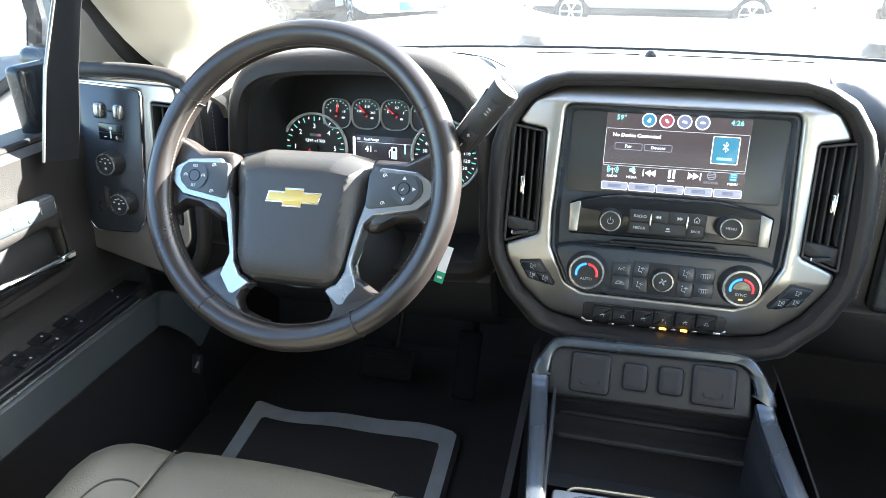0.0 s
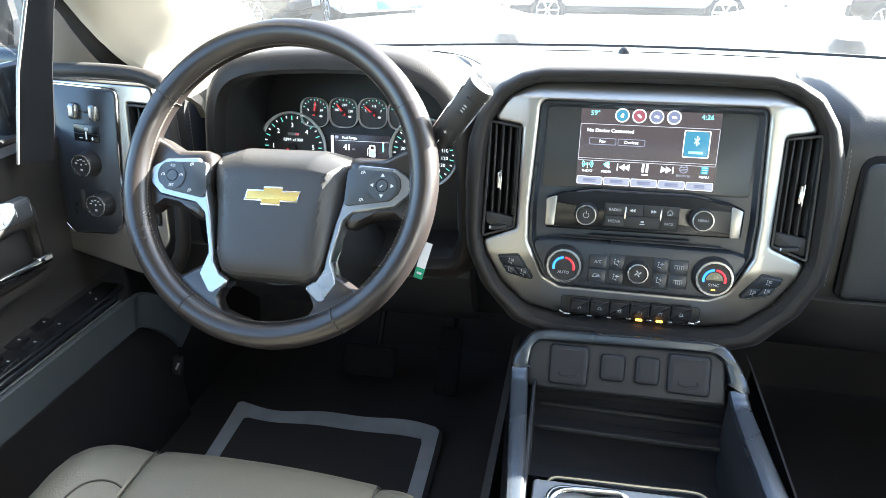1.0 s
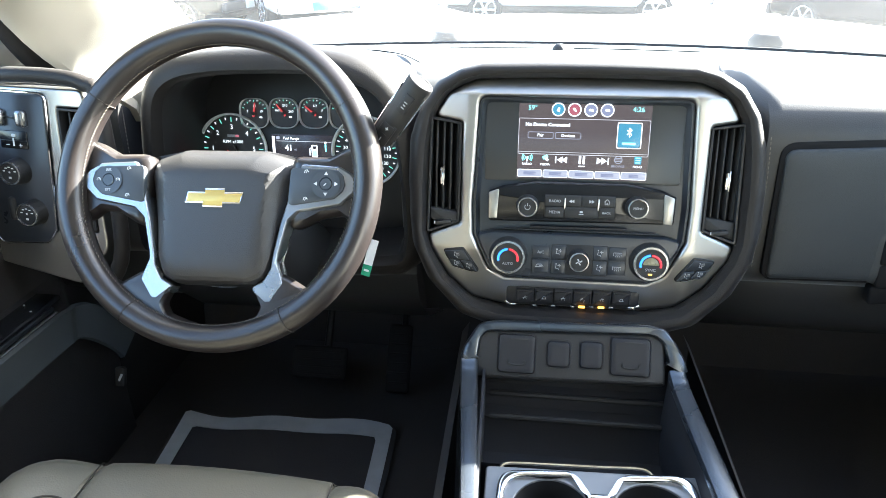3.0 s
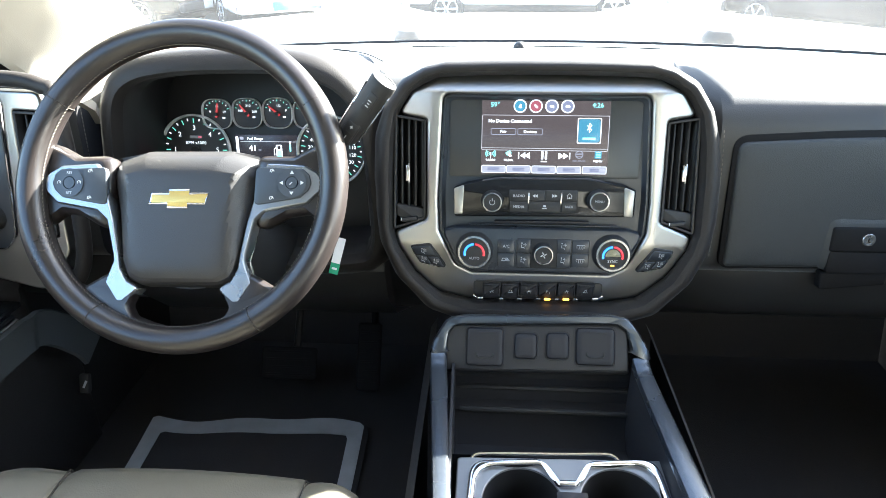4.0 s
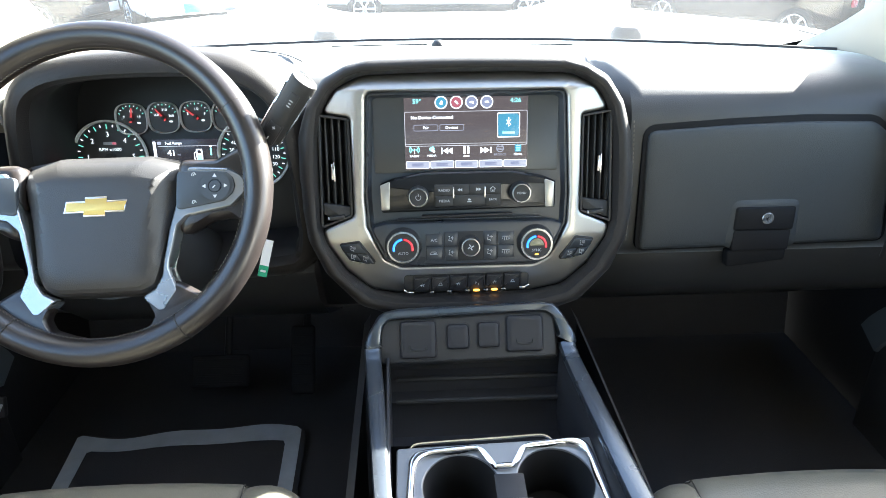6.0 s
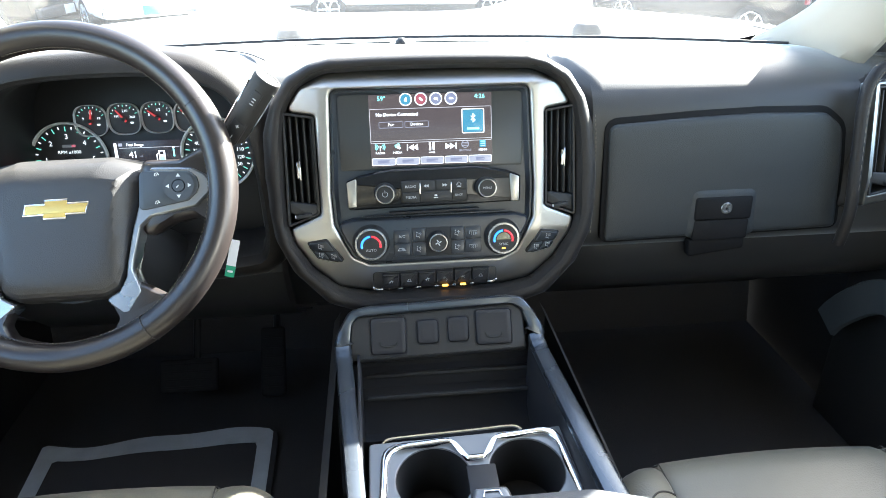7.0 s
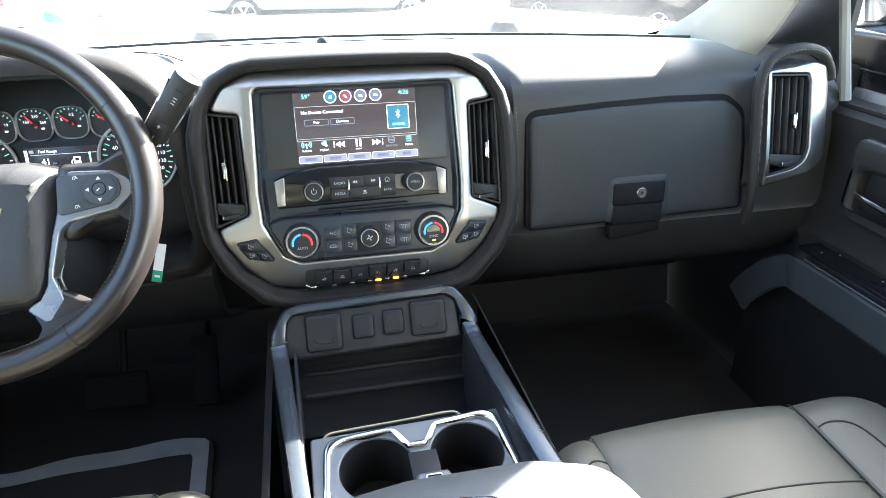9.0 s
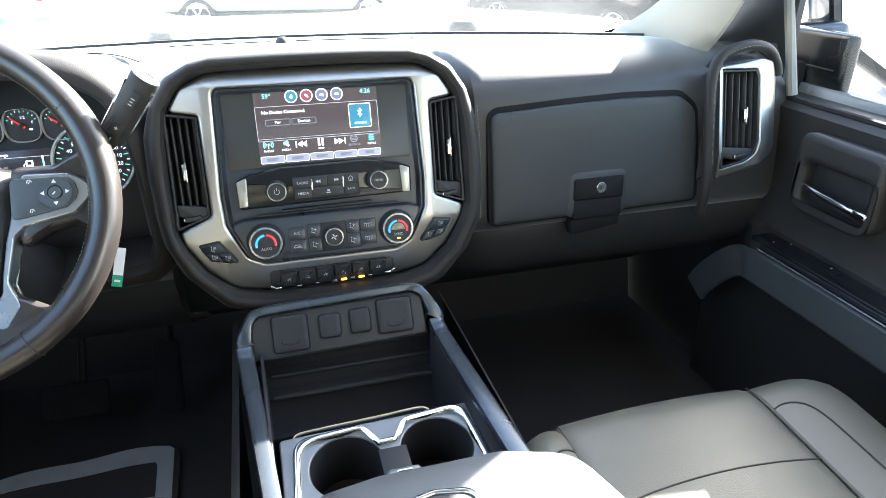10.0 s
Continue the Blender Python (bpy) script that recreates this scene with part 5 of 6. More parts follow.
part("pad", prism(rounded([(-0.085, -0.457, 0.03), (-0.02, -0.447, 0.05), (0.11, -0.447, 0.05), (0.184, -0.470, 0.05), (0.207, -0.55, 0.05), (0.208, -0.95, 0.04), (-0.10, -0.95, 0.04), (-0.105, -0.52, 0.04)], 0.04, 6), [(0.010, 1.05), (0.0, 1.075), (0.0, 1.140), (0.004, 1.158), (0.014, 1.172), (0.040, 1.178)]), LID, lid)
rc = rounded([(-0.004, -0.503, 0.02), (0.030, -0.496, 0.02), (0.066, -0.503, 0.02), (0.078, -0.585, 0.02), (-0.014, -0.585, 0.02)], 0.02, 5)
part("recess_rim", holed(rc, [inset(rc, 0.006)], 1.168, 1.1815, 0.003), CHROME, lid, "chrome-edged recess in the lid")
part("recess_floor", plate(inset(rc, 0.005), 1.168, 1.1790, 0.0005), DARK, lid)

# ---- floor mat and pedals ----
fm = thing("floor_mat", "black carpet floor mat with a grey printed border", "floor mat", at(0, 0, 0.735))


def rumple(x, y):
    k = min(1.0, max(0.0, (y + 0.02) / 0.16)) ** 2
    return k * (0.006 + 0.007 * math.sin(13 * x + 0.6) + 0.003 * math.sin(31 * x))


def mat_ring(pts, z, n=160):
    return [(x, y + 0.5 * rumple(x, y) - 0.003, z + rumple(x, y)) for x, y in evenly(pts, n)]


MAT = rounded([(-0.745, 0.150), (-0.295, 0.145), (-0.285, -0.40), (-0.71, -0.40)], 0.03, 4)
EDGE = rounded([(-0.735, 0.142), (-0.305, 0.137), (-0.290, -0.39), (-0.70, -0.39)], 0.006, 4)
FIELD = rounded([(-0.704, 0.106), (-0.331, 0.103), (-0.317, -0.360), (-0.677, -0.360)], 0.005, 3)
bm = bmesh.new()
vs = loops(bm, [mat_ring(MAT, 0.0), mat_ring(MAT, 0.004), mat_ring(shrunk(MAT, 0.004), 0.006), mat_ring(FIELD, 0.006), mat_ring(shrunk(FIELD, 0.06), 0.006)])
bm.faces.new(vs[-1])
part("mat_body", bm, MAT_BLACK, fm)
bm = bmesh.new()
loops(bm, [mat_ring(EDGE, 0.005), mat_ring(EDGE, 0.0075), mat_ring(FIELD, 0.0075), mat_ring(FIELD, 0.005)])
part("grey_border", bm, MAT_GREY, fm, "worn grey border")


def pedal(name, label, x, y, z, w, h, lean, ribs):
    t = thing(name, label, "pedal", leaning(x, y, z, lean))
    part("pad", box(w, h, 0.014, 0.008, 3), RUBBER, t)
    for i in range(ribs):
        part("rib", box(w * 0.8, 0.004, 0.004, 0.0015), RUBBER, t, m=at(0, -h * 0.35 + h * 0.7 * i / max(1, ribs - 1), 0.008))
    part("arm", tube([(0, 0, -0.006), (0, h * 0.5, -0.05), (0, h * 0.5 + 0.12, -0.06)], 0.008, 8), DARK, t)


pedal("brake_pedal", "wide black rubber brake pedal", -0.47, 0.22, 0.83, 0.115, 0.065, 35, 4)
pedal("accelerator_pedal", "narrow black accelerator pedal", -0.31, 0.25, 0.83, 0.050, 0.14, 35, 6)
hr = thing("hood_release", "small dark release handle beside the pedals", "handle", leaning(-0.765, 0.02, 0.92, 20))
part("handle", box(0.018, 0.035, 0.012, 0.004), SOFT, hr)
part("marking", box(0.004, 0.014, 0.001, 0.0003, 1), INK, hr, m=at(0.003, 0.0, 0.0065, 0, 0, -25))


# ---- seats ----
def cushion(x0, x1, yf, yb, z, roll, edge_l, edge_r, crown=0.008):
    """A padded block: rounds over at its front and where an edge radius is given."""
    bm = bmesh.new()
    us = [0, 0.02, 0.06, 0.12, 0.2, 0.35, 0.5, 0.65, 0.8, 0.88, 0.94, 0.98, 1.0]
    vs_ = [0, 0.01, 0.03, 0.06, 0.1, 0.15, 0.22, 0.35, 0.5, 0.7, 1.0]
    rings = []
    front = [(x0 + (x1 - x0) * u, yf - 0.004, z - roll - 0.16) for u in us]
    rings.append(front)
    for v in vs_:
        ring = []
        for u in us:
            w = x1 - x0
            dz = crown * (1 - (2 * u - 1) ** 2)
            for e, d in ((edge_l, u * w), (edge_r, (1 - u) * w)):
                if d < e:
                    dz -= e * (1 - math.sqrt(max(0, 1 - ((e - d) / e) ** 2))) * 0.9
            dy = v * (yf - yb)
            if dy < roll:
                dz -= roll * (1 - math.sqrt(max(0, 1 - ((roll - dy) / roll) ** 2)))
            corner = 0.0
            for e, d in ((edge_l, u * w), (edge_r, (1 - u) * w)):
                if d < e * 1.6:
                    corner += 0.6 * e * (1 - d / (e * 1.6)) ** 2
            yy = yf - dy - corner * (1 - v)
            ring.append((x0 + w * u, yy, z + dz - 0.035 * v))
        rings.append(ring)
    loops(bm, rings, closed=False)
    # skirts at both sides
    bm.verts.ensure_lookup_table()
    n = len(us)
    for col in (0, n - 1):
        prev = None
        for k in range(len(rings)):
            v = bm.verts[k * n + col]
            lo = bm.verts.new((v.co.x, v.co.y, z - roll - 0.16))
            bm.verts.ensure_lookup_table()
            if prev:
                bm.faces.new((prev[0], v, lo, prev[1]))
            prev = (v, lo)
    return bm


def seat(cx, yf, z, label, sx, left, right):
    """A front seat: centre panel, bolsters, seams and a backrest behind the camera."""
    t = thing("leather_chair", label, "car seat", at(cx, 0, 0), "front seats")
    part("centre_panel", cushion(-0.1375, 0.1375, yf, yf - 0.52, z, 0.050, 0.003, 0.003), SEAT, t)
    part("bolster", cushion(0.1375, 0.1375 + right, yf - 0.006, yf - 0.52, z + 0.002, 0.052, 0.003, 0.05, 0.006), SEAT, t)
    part("bolster", cushion(-0.1375 - left, -0.1375, yf - 0.006, yf - 0.52, z + 0.002, 0.052, 0.05, 0.003, 0.006), SEAT, t)
    for q in (-0.1375, 0.1375):
        part("seam", tube(curve([(q, yf - 0.003, z - 0.07), (q, yf - 0.006, z - 0.040), (q, yf - 0.020, z - 0.014), (q, yf - 0.05, z - 0.0045), (q, yf - 0.25, z - 0.017), (q, yf - 0.5, z - 0.034)], 5), 0.0009, 6), SEAM, t)
        sg, w = (1, right) if q > 0 else (-1, left)

        def bolster_top(d, dy):
            h = z + 0.002 + 0.006 * (1 - (2 * d / w - 1) ** 2) - 0.035 * (dy - 0.006) / 0.514
            for e, far in ((0.05, w - d), (0.003, d)):
                if far < e:
                    h -= e * 0.9 * (1 - math.sqrt(max(0.0, 1 - ((e - far) / e) ** 2)))
            return h + 0.0004

        reach = min(0.053, w * 0.55) / 0.053
        arc = curve([Vector((d * reach, dy, 0)) for d, dy in ((0.002, 0.086), (0.014, 0.083), (0.030, 0.085), (0.044, 0.095), (0.051, 0.116), (0.053, 0.16), (0.052, 0.30), (0.050, 0.46))], 5)
        if sx > 0:
            arc = [v - Vector((0, 0.012, 0)) for v in arc]
        part("seam", tube([(q + sg * v.x, yf - v.y, bolster_top(v.x, v.y)) for v in arc], 0.0012, 6), SEAM, t)
    part("cross_seam", tube([(-0.1375 + 0.275 * i / 10, yf - 0.155 + 0.008 * (1 - (i / 5 - 1) ** 2), z + 0.008 * (1 - (i / 5 - 1) ** 2) - 0.0100) for i in range(11)], 0.0012, 6), SEAM, t)
    part("base", box(0.44, 0.46, 0.22, 0.03, 3), SOFT, t, m=at(0, yf - 0.29, z - 0.26))
    bk = box(0.48, 0.12, 0.62, 0.05, 4)
    part("backrest", bk, SEAT, t, m=at(sx * 0.02, yf - 0.66, z + 0.26, 14))
    part("headrest", box(0.27, 0.10, 0.17, 0.04, 4), SEAT, t, m=at(sx * 0.02, yf - 0.76, z + 0.68, 8))
    return t


seat(-0.4075, -0.297, 1.078, "beige-grey leather driver seat with dark seams", -1, 0.120, 0.085)
seat(0.368, -0.314, 1.074, "beige-grey leather passenger seat with dark seams", 1, 0.070, 0.140)


# ---- doors ----
def door(sx, label):
    t = thing("front_door", label, "car door", at(0, 0, -0.010 if sx < 0 else 0))
    X = 0.815 if sx < 0 else 0.775

    def prot(y):
        q = min(1.0, max(0.0, (0.02 - y) / 0.10))
        return q * q * (3 - 2 * q)

    bm = bmesh.new()
    rings = []
    for i in range(40):
        y = 0.10 - 1.15 * i / 39
        p = prot(y)
        low = 0.024 if sx > 0 else 0.0
        prof = [(0.035, 1.380 - low), (0.006, 1.387 - low), (-0.004, 1.378 - low), (0.0, 1.35 - low), (0.004, 1.25), (0.004, 1.165), (-0.002, 1.145), (-0.055 * p, 1.138), (-0.062 * p, 1.130), (-0.064 * p, 1.068), (-0.052 * p, 1.058), (0.002, 1.045), (0.006, 0.95), (0.010, 0.74)]
        rings.append([(sx * (X + dx), y, z) for dx, z in prof])
    loops(bm, rings, closed=False)
    part("door_panel", bm, DOOR, t)
    # trim band along the armrest
    line = curve([(0, -1.0, 1.098), (0, -0.45, 1.100), (0, -0.14, 1.100), (0, -0.065, 1.094), (0, -0.02, 1.070), (0, 0.03, 1.015), (0, 0.05, 0.98)], 8)
    bm = bmesh.new()
    rings = []
    for i, p in enumerate(line):
        a, b = line[max(0, i - 1)], line[min(len(line) - 1, i + 1)]
        tn = (b - a).normalized()
        nr = Vector((0, -tn.z, tn.y))
        xx = X - 0.066 * prot(min(p.y, -0.06)) - 0.003
        h = 0.029
        rings.append([(sx * (xx + 0.006), *(p + nr * h).yz), (sx * xx, *(p + nr * (h - 0.003)).yz), (sx * xx, *(p - nr * (h - 0.003)).yz), (sx * (xx + 0.006), *(p - nr * h).yz)])
    loops(bm, rings, closed=False)
    part("armrest_trim", bm, STRIPE, t, "satin grey armrest trim band")
    edge = [(sx * (X - 0.060), p.y, 1.1375) for p in line if p.y < -0.09]
    part("armrest_edge", tube(edge, 0.004, 8), GLOSS, t)
    part("armrest_line", tube([(x - sx * 0.0052, y, z - 0.0045) for x, y, z in edge], 0.0016, 6), KNOB_RING, t, "thin bright line along the armrest")
    # switch plate on the armrest
    pl = part("switch_plate", plate(rounded([(-0.028, 0.20), (0.026, 0.20), (0.026, -0.22), (-0.028, -0.22)], 0.008, 4), 0, 0.005, 0.001), GLOSS, t, "glossy black switch plate", at(sx * (X - 0.028), -0.26, 1.1385))
    for i in range(3 if sx < 0 else 1):
        for dx in ((-0.0125, 0.0125) if sx < 0 else (0.0,)):
            k = part("window_switch", box(0.020, 0.026, 0.006, 0.002), GLOSS, pl, m=at(dx, 0.070 - 0.045 * i if sx < 0 else 0.05, 0.0058, 6))
            bar(0.004, 0.002, INK, k, at(0.001, 0.004, 0.0032))
    for dx, dy in ((-0.01, 0.165), (0.012, 0.150)):
        bar(0.003, 0.002, WHITE, pl, at(dx, dy, 0.0052))
    # handle pocket with a chrome pull
    HP = Matrix.Translation((sx * (X + 0.002), -0.165, 1.270)) @ Matrix(((0, 0, -sx, 0), (-1, 0, 0, 0), (0, 1, 0, 0), (0, 0, 0, 1)))
    if sx < 0:
        HP = Matrix.Translation((sx * (X + 0.002), -0.222, 1.262)) @ Matrix(((0, 0, 1, 0), (1, 0, 0, 0), (0, 1, 0, 0), (0, 0, 0, 1)))
    hp = part("handle_pocket", holed(rounded(rect(0, 0 if sx < 0 else 0.004, 0.165, 0.115 if sx < 0 else 0.123), 0.024, 6), [rounded(rect(0.004, -0.014, 0.125, 0.066), 0.014, 5)], -0.002, 0.020 if sx < 0 else 0.028, 0.012), DOOR, t, "recessed handle pocket", HP)
    part("pocket_floor", plate(rounded(rect(0.004, -0.014, 0.127, 0.068), 0.014, 5), -0.001, 0.003, 0.001), DARK, hp)
    part("pull_handle", join(tube(curve([(-0.076, -0.020, 0.014), (-0.04, -0.022, 0.022), (0.035, -0.026, 0.026), (0.064, -0.027, 0.024)], 5), [0.004] * 5 + [0.0055] * 11, 10), box(0.026, 0.013, 0.014, 0.004, 3, at(0.060, -0.027, 0.024))), CHROME, hp, "chrome pull handle")
    if sx < 0:
        mp = part("memory_keys", plate(rounded(rect(0, 0, 0.105, 0.030), 0.008, 4), 0, 0.012, 0.004), POD, hp, "row of seat memory keys", at(0.020, 0.049, 0.010, 0, 0, -2))
        for i in range(4):
            part("memory_key", plate(rounded(rect(0, 0, 0.022, 0.019), 0.003, 3), 0, 0.0018, 0.0006), POD, mp, m=at(-0.036 + 0.024 * i, 0, 0.011))
            bar(0.001, 0.010, INK, mp, at(-0.024 + 0.024 * i, 0, 0.0125))
    # window frame, sail trim and glass above the belt
    yw = -0.075 if sx < 0 else -0.015
    if sx < 0:
        bm = bmesh.new()
        loops(bm, [[(-0.793 + 0.194 * (z - 1.37) - dx, y + dy, z) for dx, dy in ((0.0, 0.0), (-0.004, 0.0005), (-0.64 * w, 0.37 * w), (-0.64 * w + 0.004, 0.37 * w + 0.006), (0.008, 0.37 * w + 0.006), (0.004, 0.004))] for y, w, z in ((-0.153, 0.056, 1.370), (-0.1440, 0.054, 1.420), (-0.1345, 0.051, 1.483), (-0.1112, 0.042, 1.556), (0.01, 0.036, 1.90))])
        part("window_frame", bm, FRIT, t, "dark upright window frame")
        part("frame_edge", tube([(-0.792 + 0.194 * (z - 1.37), y, z) for y, z in ((-0.155, 1.370), (-0.1365, 1.483), (-0.1132, 1.556), (0.008, 1.90))], 0.0022, 6), KNOB_RING, t, "thin bright edge of the frame")
    else:
        part("window_frame", tube([(0.786, -0.010, 1.372), (0.760, 0.014, 1.52), (0.680, 0.024, 1.95)], 0.0085, 8), GREY_TRIM, t, "grey upright window frame")
    bm = prism([(0, 0), (0.22, 0.0), (0.02, 0.40), (0, 0.42)] if sx < 0 else [(0, 0), (0.26, 0.0), (0.14, 0.40), (0, 0.42)], [(0, 0), (0, 0.012), (0.004, 0.015)], base=True)
    # one grey trim on both doors; the right one's shade is in its dark colour
    part("sail_trim", bm, GREY_TRIM if sx < 0 else SOFT, t, "grey corner trim of the window, darkened for shade on the passenger side", Matrix.Translation((sx * (X + 0.024), yw + 0.035, 1.382)) @ Matrix(((0, 0, -sx, 0), (1, 0, 0, 0), (0, 1, 0, 0), (0, 0, 0, 1))))
    bm = bmesh.new()
    bm.faces.new([bm.verts.new(p) for p in ((sx * (X + 0.03), yw, 1.37), (sx * (X + 0.03), -0.93, 1.37), (sx * 0.66, -0.93, 1.92), (sx * 0.66, yw - 0.1, 1.92))])
    g = part("window_glass", bm, GLASS, t, "clear door glass")
    g.visible_shadow = False
    part("belt_seal", tube([(sx * (X + 0.012), 0.06, 1.389 - low), (sx * (X + 0.012), -1.04, 1.389 - low)], 0.006, 8), RUBBER, t)
    part("outer_skin", box(0.02, 1.15, 0.75, 0.005), PAINT_GREY, t, m=at(sx * (X + 0.10), -0.475, 1.0))
    part("belt_cap", box(0.085, 1.15, 0.012, 0.003), SOFT, t, m=at(sx * (X + 0.065), -0.475, 1.376 - low))
    return t


door(-1, "dark plastic driver door with chrome handle and switch plate")
door(1, "dark plastic passenger door with chrome handle")


def door_mirror(sx, y):
    t = thing("door_mirror", "large black outside mirror on the door", "wing mirror", group="door mirrors")
    face = rounded([(sx * a, b) for a, b in ((-0.160, 0.16), (-0.165, 0.0), (-0.145, -0.066), (-0.07, -0.112), (0.02, -0.165), (0.10, -0.17), (0.12, -0.10), (0.12, 0.18))], 0.03, 4)
    hm = leaning(sx * 1.21, y, 1.50, 0, sx * -8)
    part("shell", prism(inset(face, -0.020), [(0.05, -0.12), (0.02, -0.09), (0, -0.03), (0, 0.004), (0.006, 0.010), (0.016, 0.011)], base=True), GLOSS, t, m=hm)
    part("mirror_face", plate(face, 0.008, 0.0135), MIRROR, t, "mirror glass", hm)
    part("arm", box(0.20, 0.09, 0.07, 0.02, 3), GLOSS, t, m=at(sx * 0.96, y + 0.02, 1.425))
    part("foot", box(0.03, 0.14, 0.11, 0.01, 3), GLOSS, t, m=at(sx * 0.885, y - 0.13, 1.41))
    part("foot_gap", box(0.002, 0.10, 0.003, 0.0008, 1), DARK, t, m=at(sx * 0.8695, y - 0.13, 1.405))


door_mirror(-1, 0.12)
door_mirror(1, 0.18)

# ---- cab shell ----
part("floor", box(1.70, 2.4, 0.04, 0.005, m=at(-0.02, -0.75, 0.71)), CARPET, None)
tagged(bpy.data.objects["floor"], "black cab carpet", "floor", kind="structure")


def setting(name, bm, material, label, category):
    return tagged(part(name, bm, material, None), label, category, kind="structure")


for i, sx in enumerate((-1, 1)):
    setting("wall_%d" % (i + 5), box(0.05, 0.64, 0.74, 0.01, m=at(sx * 0.862, 0.38, 1.04)), RUBBER, "dark kick panel beside the footwell", "wall")
    fd = thing("front_fender", "white truck front fender outside the cab", "fender", group="fenders")
    part("panel", box(0.06, 1.55, 0.75, 0.03, 3), PAINT_WHITE, fd, m=at(sx * 0.94, 1.10, 0.92))
setting("wall_front", box(1.70, 0.04, 1.0, 0.005, m=at(-0.02, 0.50, 0.90, -14)), CARPET, "black carpeted bulkhead under the dash", "wall")
setting("wall_rear", box(1.56, 0.05, 0.68, 0.01, m=at(-0.02, -1.97, 1.05)), SOFT, "dark lower rear wall of the cab", "wall")
setting("ceiling", box(1.34, 1.66, 0.03, 0.01, m=at(-0.02, -1.14, 1.955)), HEADLINER, "beige fabric headliner", "ceiling")
for i, sx in enumerate((-1, 1)):
    X = 0.785 if sx < 0 else 0.775
    line = curve([(sx * (X - 0.03), 0.155, 1.40) if sx < 0 else (X - 0.03, 0.165, 1.425), (sx * (X - 0.045), 0.085, 1.50), (sx * (X - 0.075), -0.06, 1.68), (sx * (X - 0.115), -0.30, 1.93), (sx * (X - 0.12), -0.40, 1.96)], 6)
    bm = bmesh.new()
    rings = []
    for p in line:
        fl = 0.060 * math.exp(-max(0.0, p.z - 1.43) / 0.055)
        if sx < 0:
            xs = [0.035 - 2.2 * fl, 0.012 - 2.0 * fl, -0.023 - 1.3 * fl, -0.069 - 1.2 * fl, -0.104 - 1.5 * fl, -0.118 - 1.6 * fl, -0.104 - 1.5 * fl, 0.035 - 2.2 * fl]
        else:
            xs = [-0.060 - 0.6 * fl, -0.064 - 0.8 * fl, -0.070 - 1.4 * fl, -0.078 - 1.6 * fl, -0.084 - 1.85 * fl, -0.086 - 1.95 * fl, -0.080 - 1.85 * fl, -0.060 - 0.6 * fl]
        deep = 1.45 if sx < 0 else 1.0
        rings.append([(p.x + sx * a, p.y + b * deep - 0.3 * fl, p.z + b * 0.6) for a, b in zip(xs, (-0.050, -0.050, -0.038, -0.012, 0.016, 0.036, 0.050, 0.052))])
    loops(bm, rings, closed=True)
    setting("trim_%d" % (i + 1), bm, CREAM, "beige windscreen pillar trim", "pillar trim")
    setting("wall_%d" % (i + 1), box(0.06, 0.16, 0.62, 0.02, m=at(sx * 0.74, -1.00, 1.66, 0, -sx * 10)), CREAM, "beige centre pillar", "pillar")
    setting("wall_%d" % (i + 3), box(0.05, 0.90, 0.70, 0.01, m=at(sx * 0.80, -1.50, 1.05)), DOOR, "dark rear door", "wall")
    setting("roof_rail_%d" % (i + 1), box(0.09, 1.66, 0.06, 0.02, m=at(sx * 0.665, -1.14, 1.945)), HEADLINER, "beige roof side rail", "roof rail")
seal = thing("door_seal", "black rubber seal between door trim and windscreen pillar", "seal")
part("seal", tube(curve([(-0.780, -0.10, 1.62), (-0.778, -0.02, 1.547), (-0.777, 0.006, 1.508), (-0.775, 0.036, 1.468), (-0.762, 0.066, 1.450), (-0.735, 0.085, 1.436)], 5), 0.017, 10), RUBBER, seal)
setting("header_rail", box(1.30, 0.07, 0.05, 0.02, m=at(-0.02, -0.335, 1.955)), HEADLINER, "beige windscreen header", "roof rail")

# tinted rear glass
TINT = pane("privacy_glass", (0.32, 0.34, 0.33), 0.05)
for i, sx in enumerate((-1, 1)):
    bm = bmesh.new()
    bm.faces.new([bm.verts.new(q) for q in ((sx * 0.80, -1.06, 1.385), (sx * 0.80, -1.96, 1.385), (sx * 0.69, -1.96, 1.945), (sx * 0.69, -1.06, 1.945))])
    setting("window_%d" % (i + 2), bm, TINT, "dark tinted rear door glass", "window")
bm = bmesh.new()
bm.faces.new([bm.verts.new(q) for q in ((-0.80, -1.965, 1.38), (0.78, -1.965, 1.38), (0.68, -1.965, 1.95), (-0.70, -1.965, 1.95))])
setting("window_4", bm, TINT, "dark tinted rear window of the cab", "window")

# windscreen
bm = bmesh.new()
N = 16


def glass_point(u, v):
    xb, xt = -0.02 + 0.80 * u, -0.02 + 0.64 * u
    return Vector((xb * (1 - v) + xt * v, (base_line(-0.05 + 0.6 * u) + 0.045) * (1 - v) + (-0.28 - 0.06 * u * u) * v + 0.04 * math.sin(math.pi * v), 1.438 * (1 - v) + 1.955 * v))


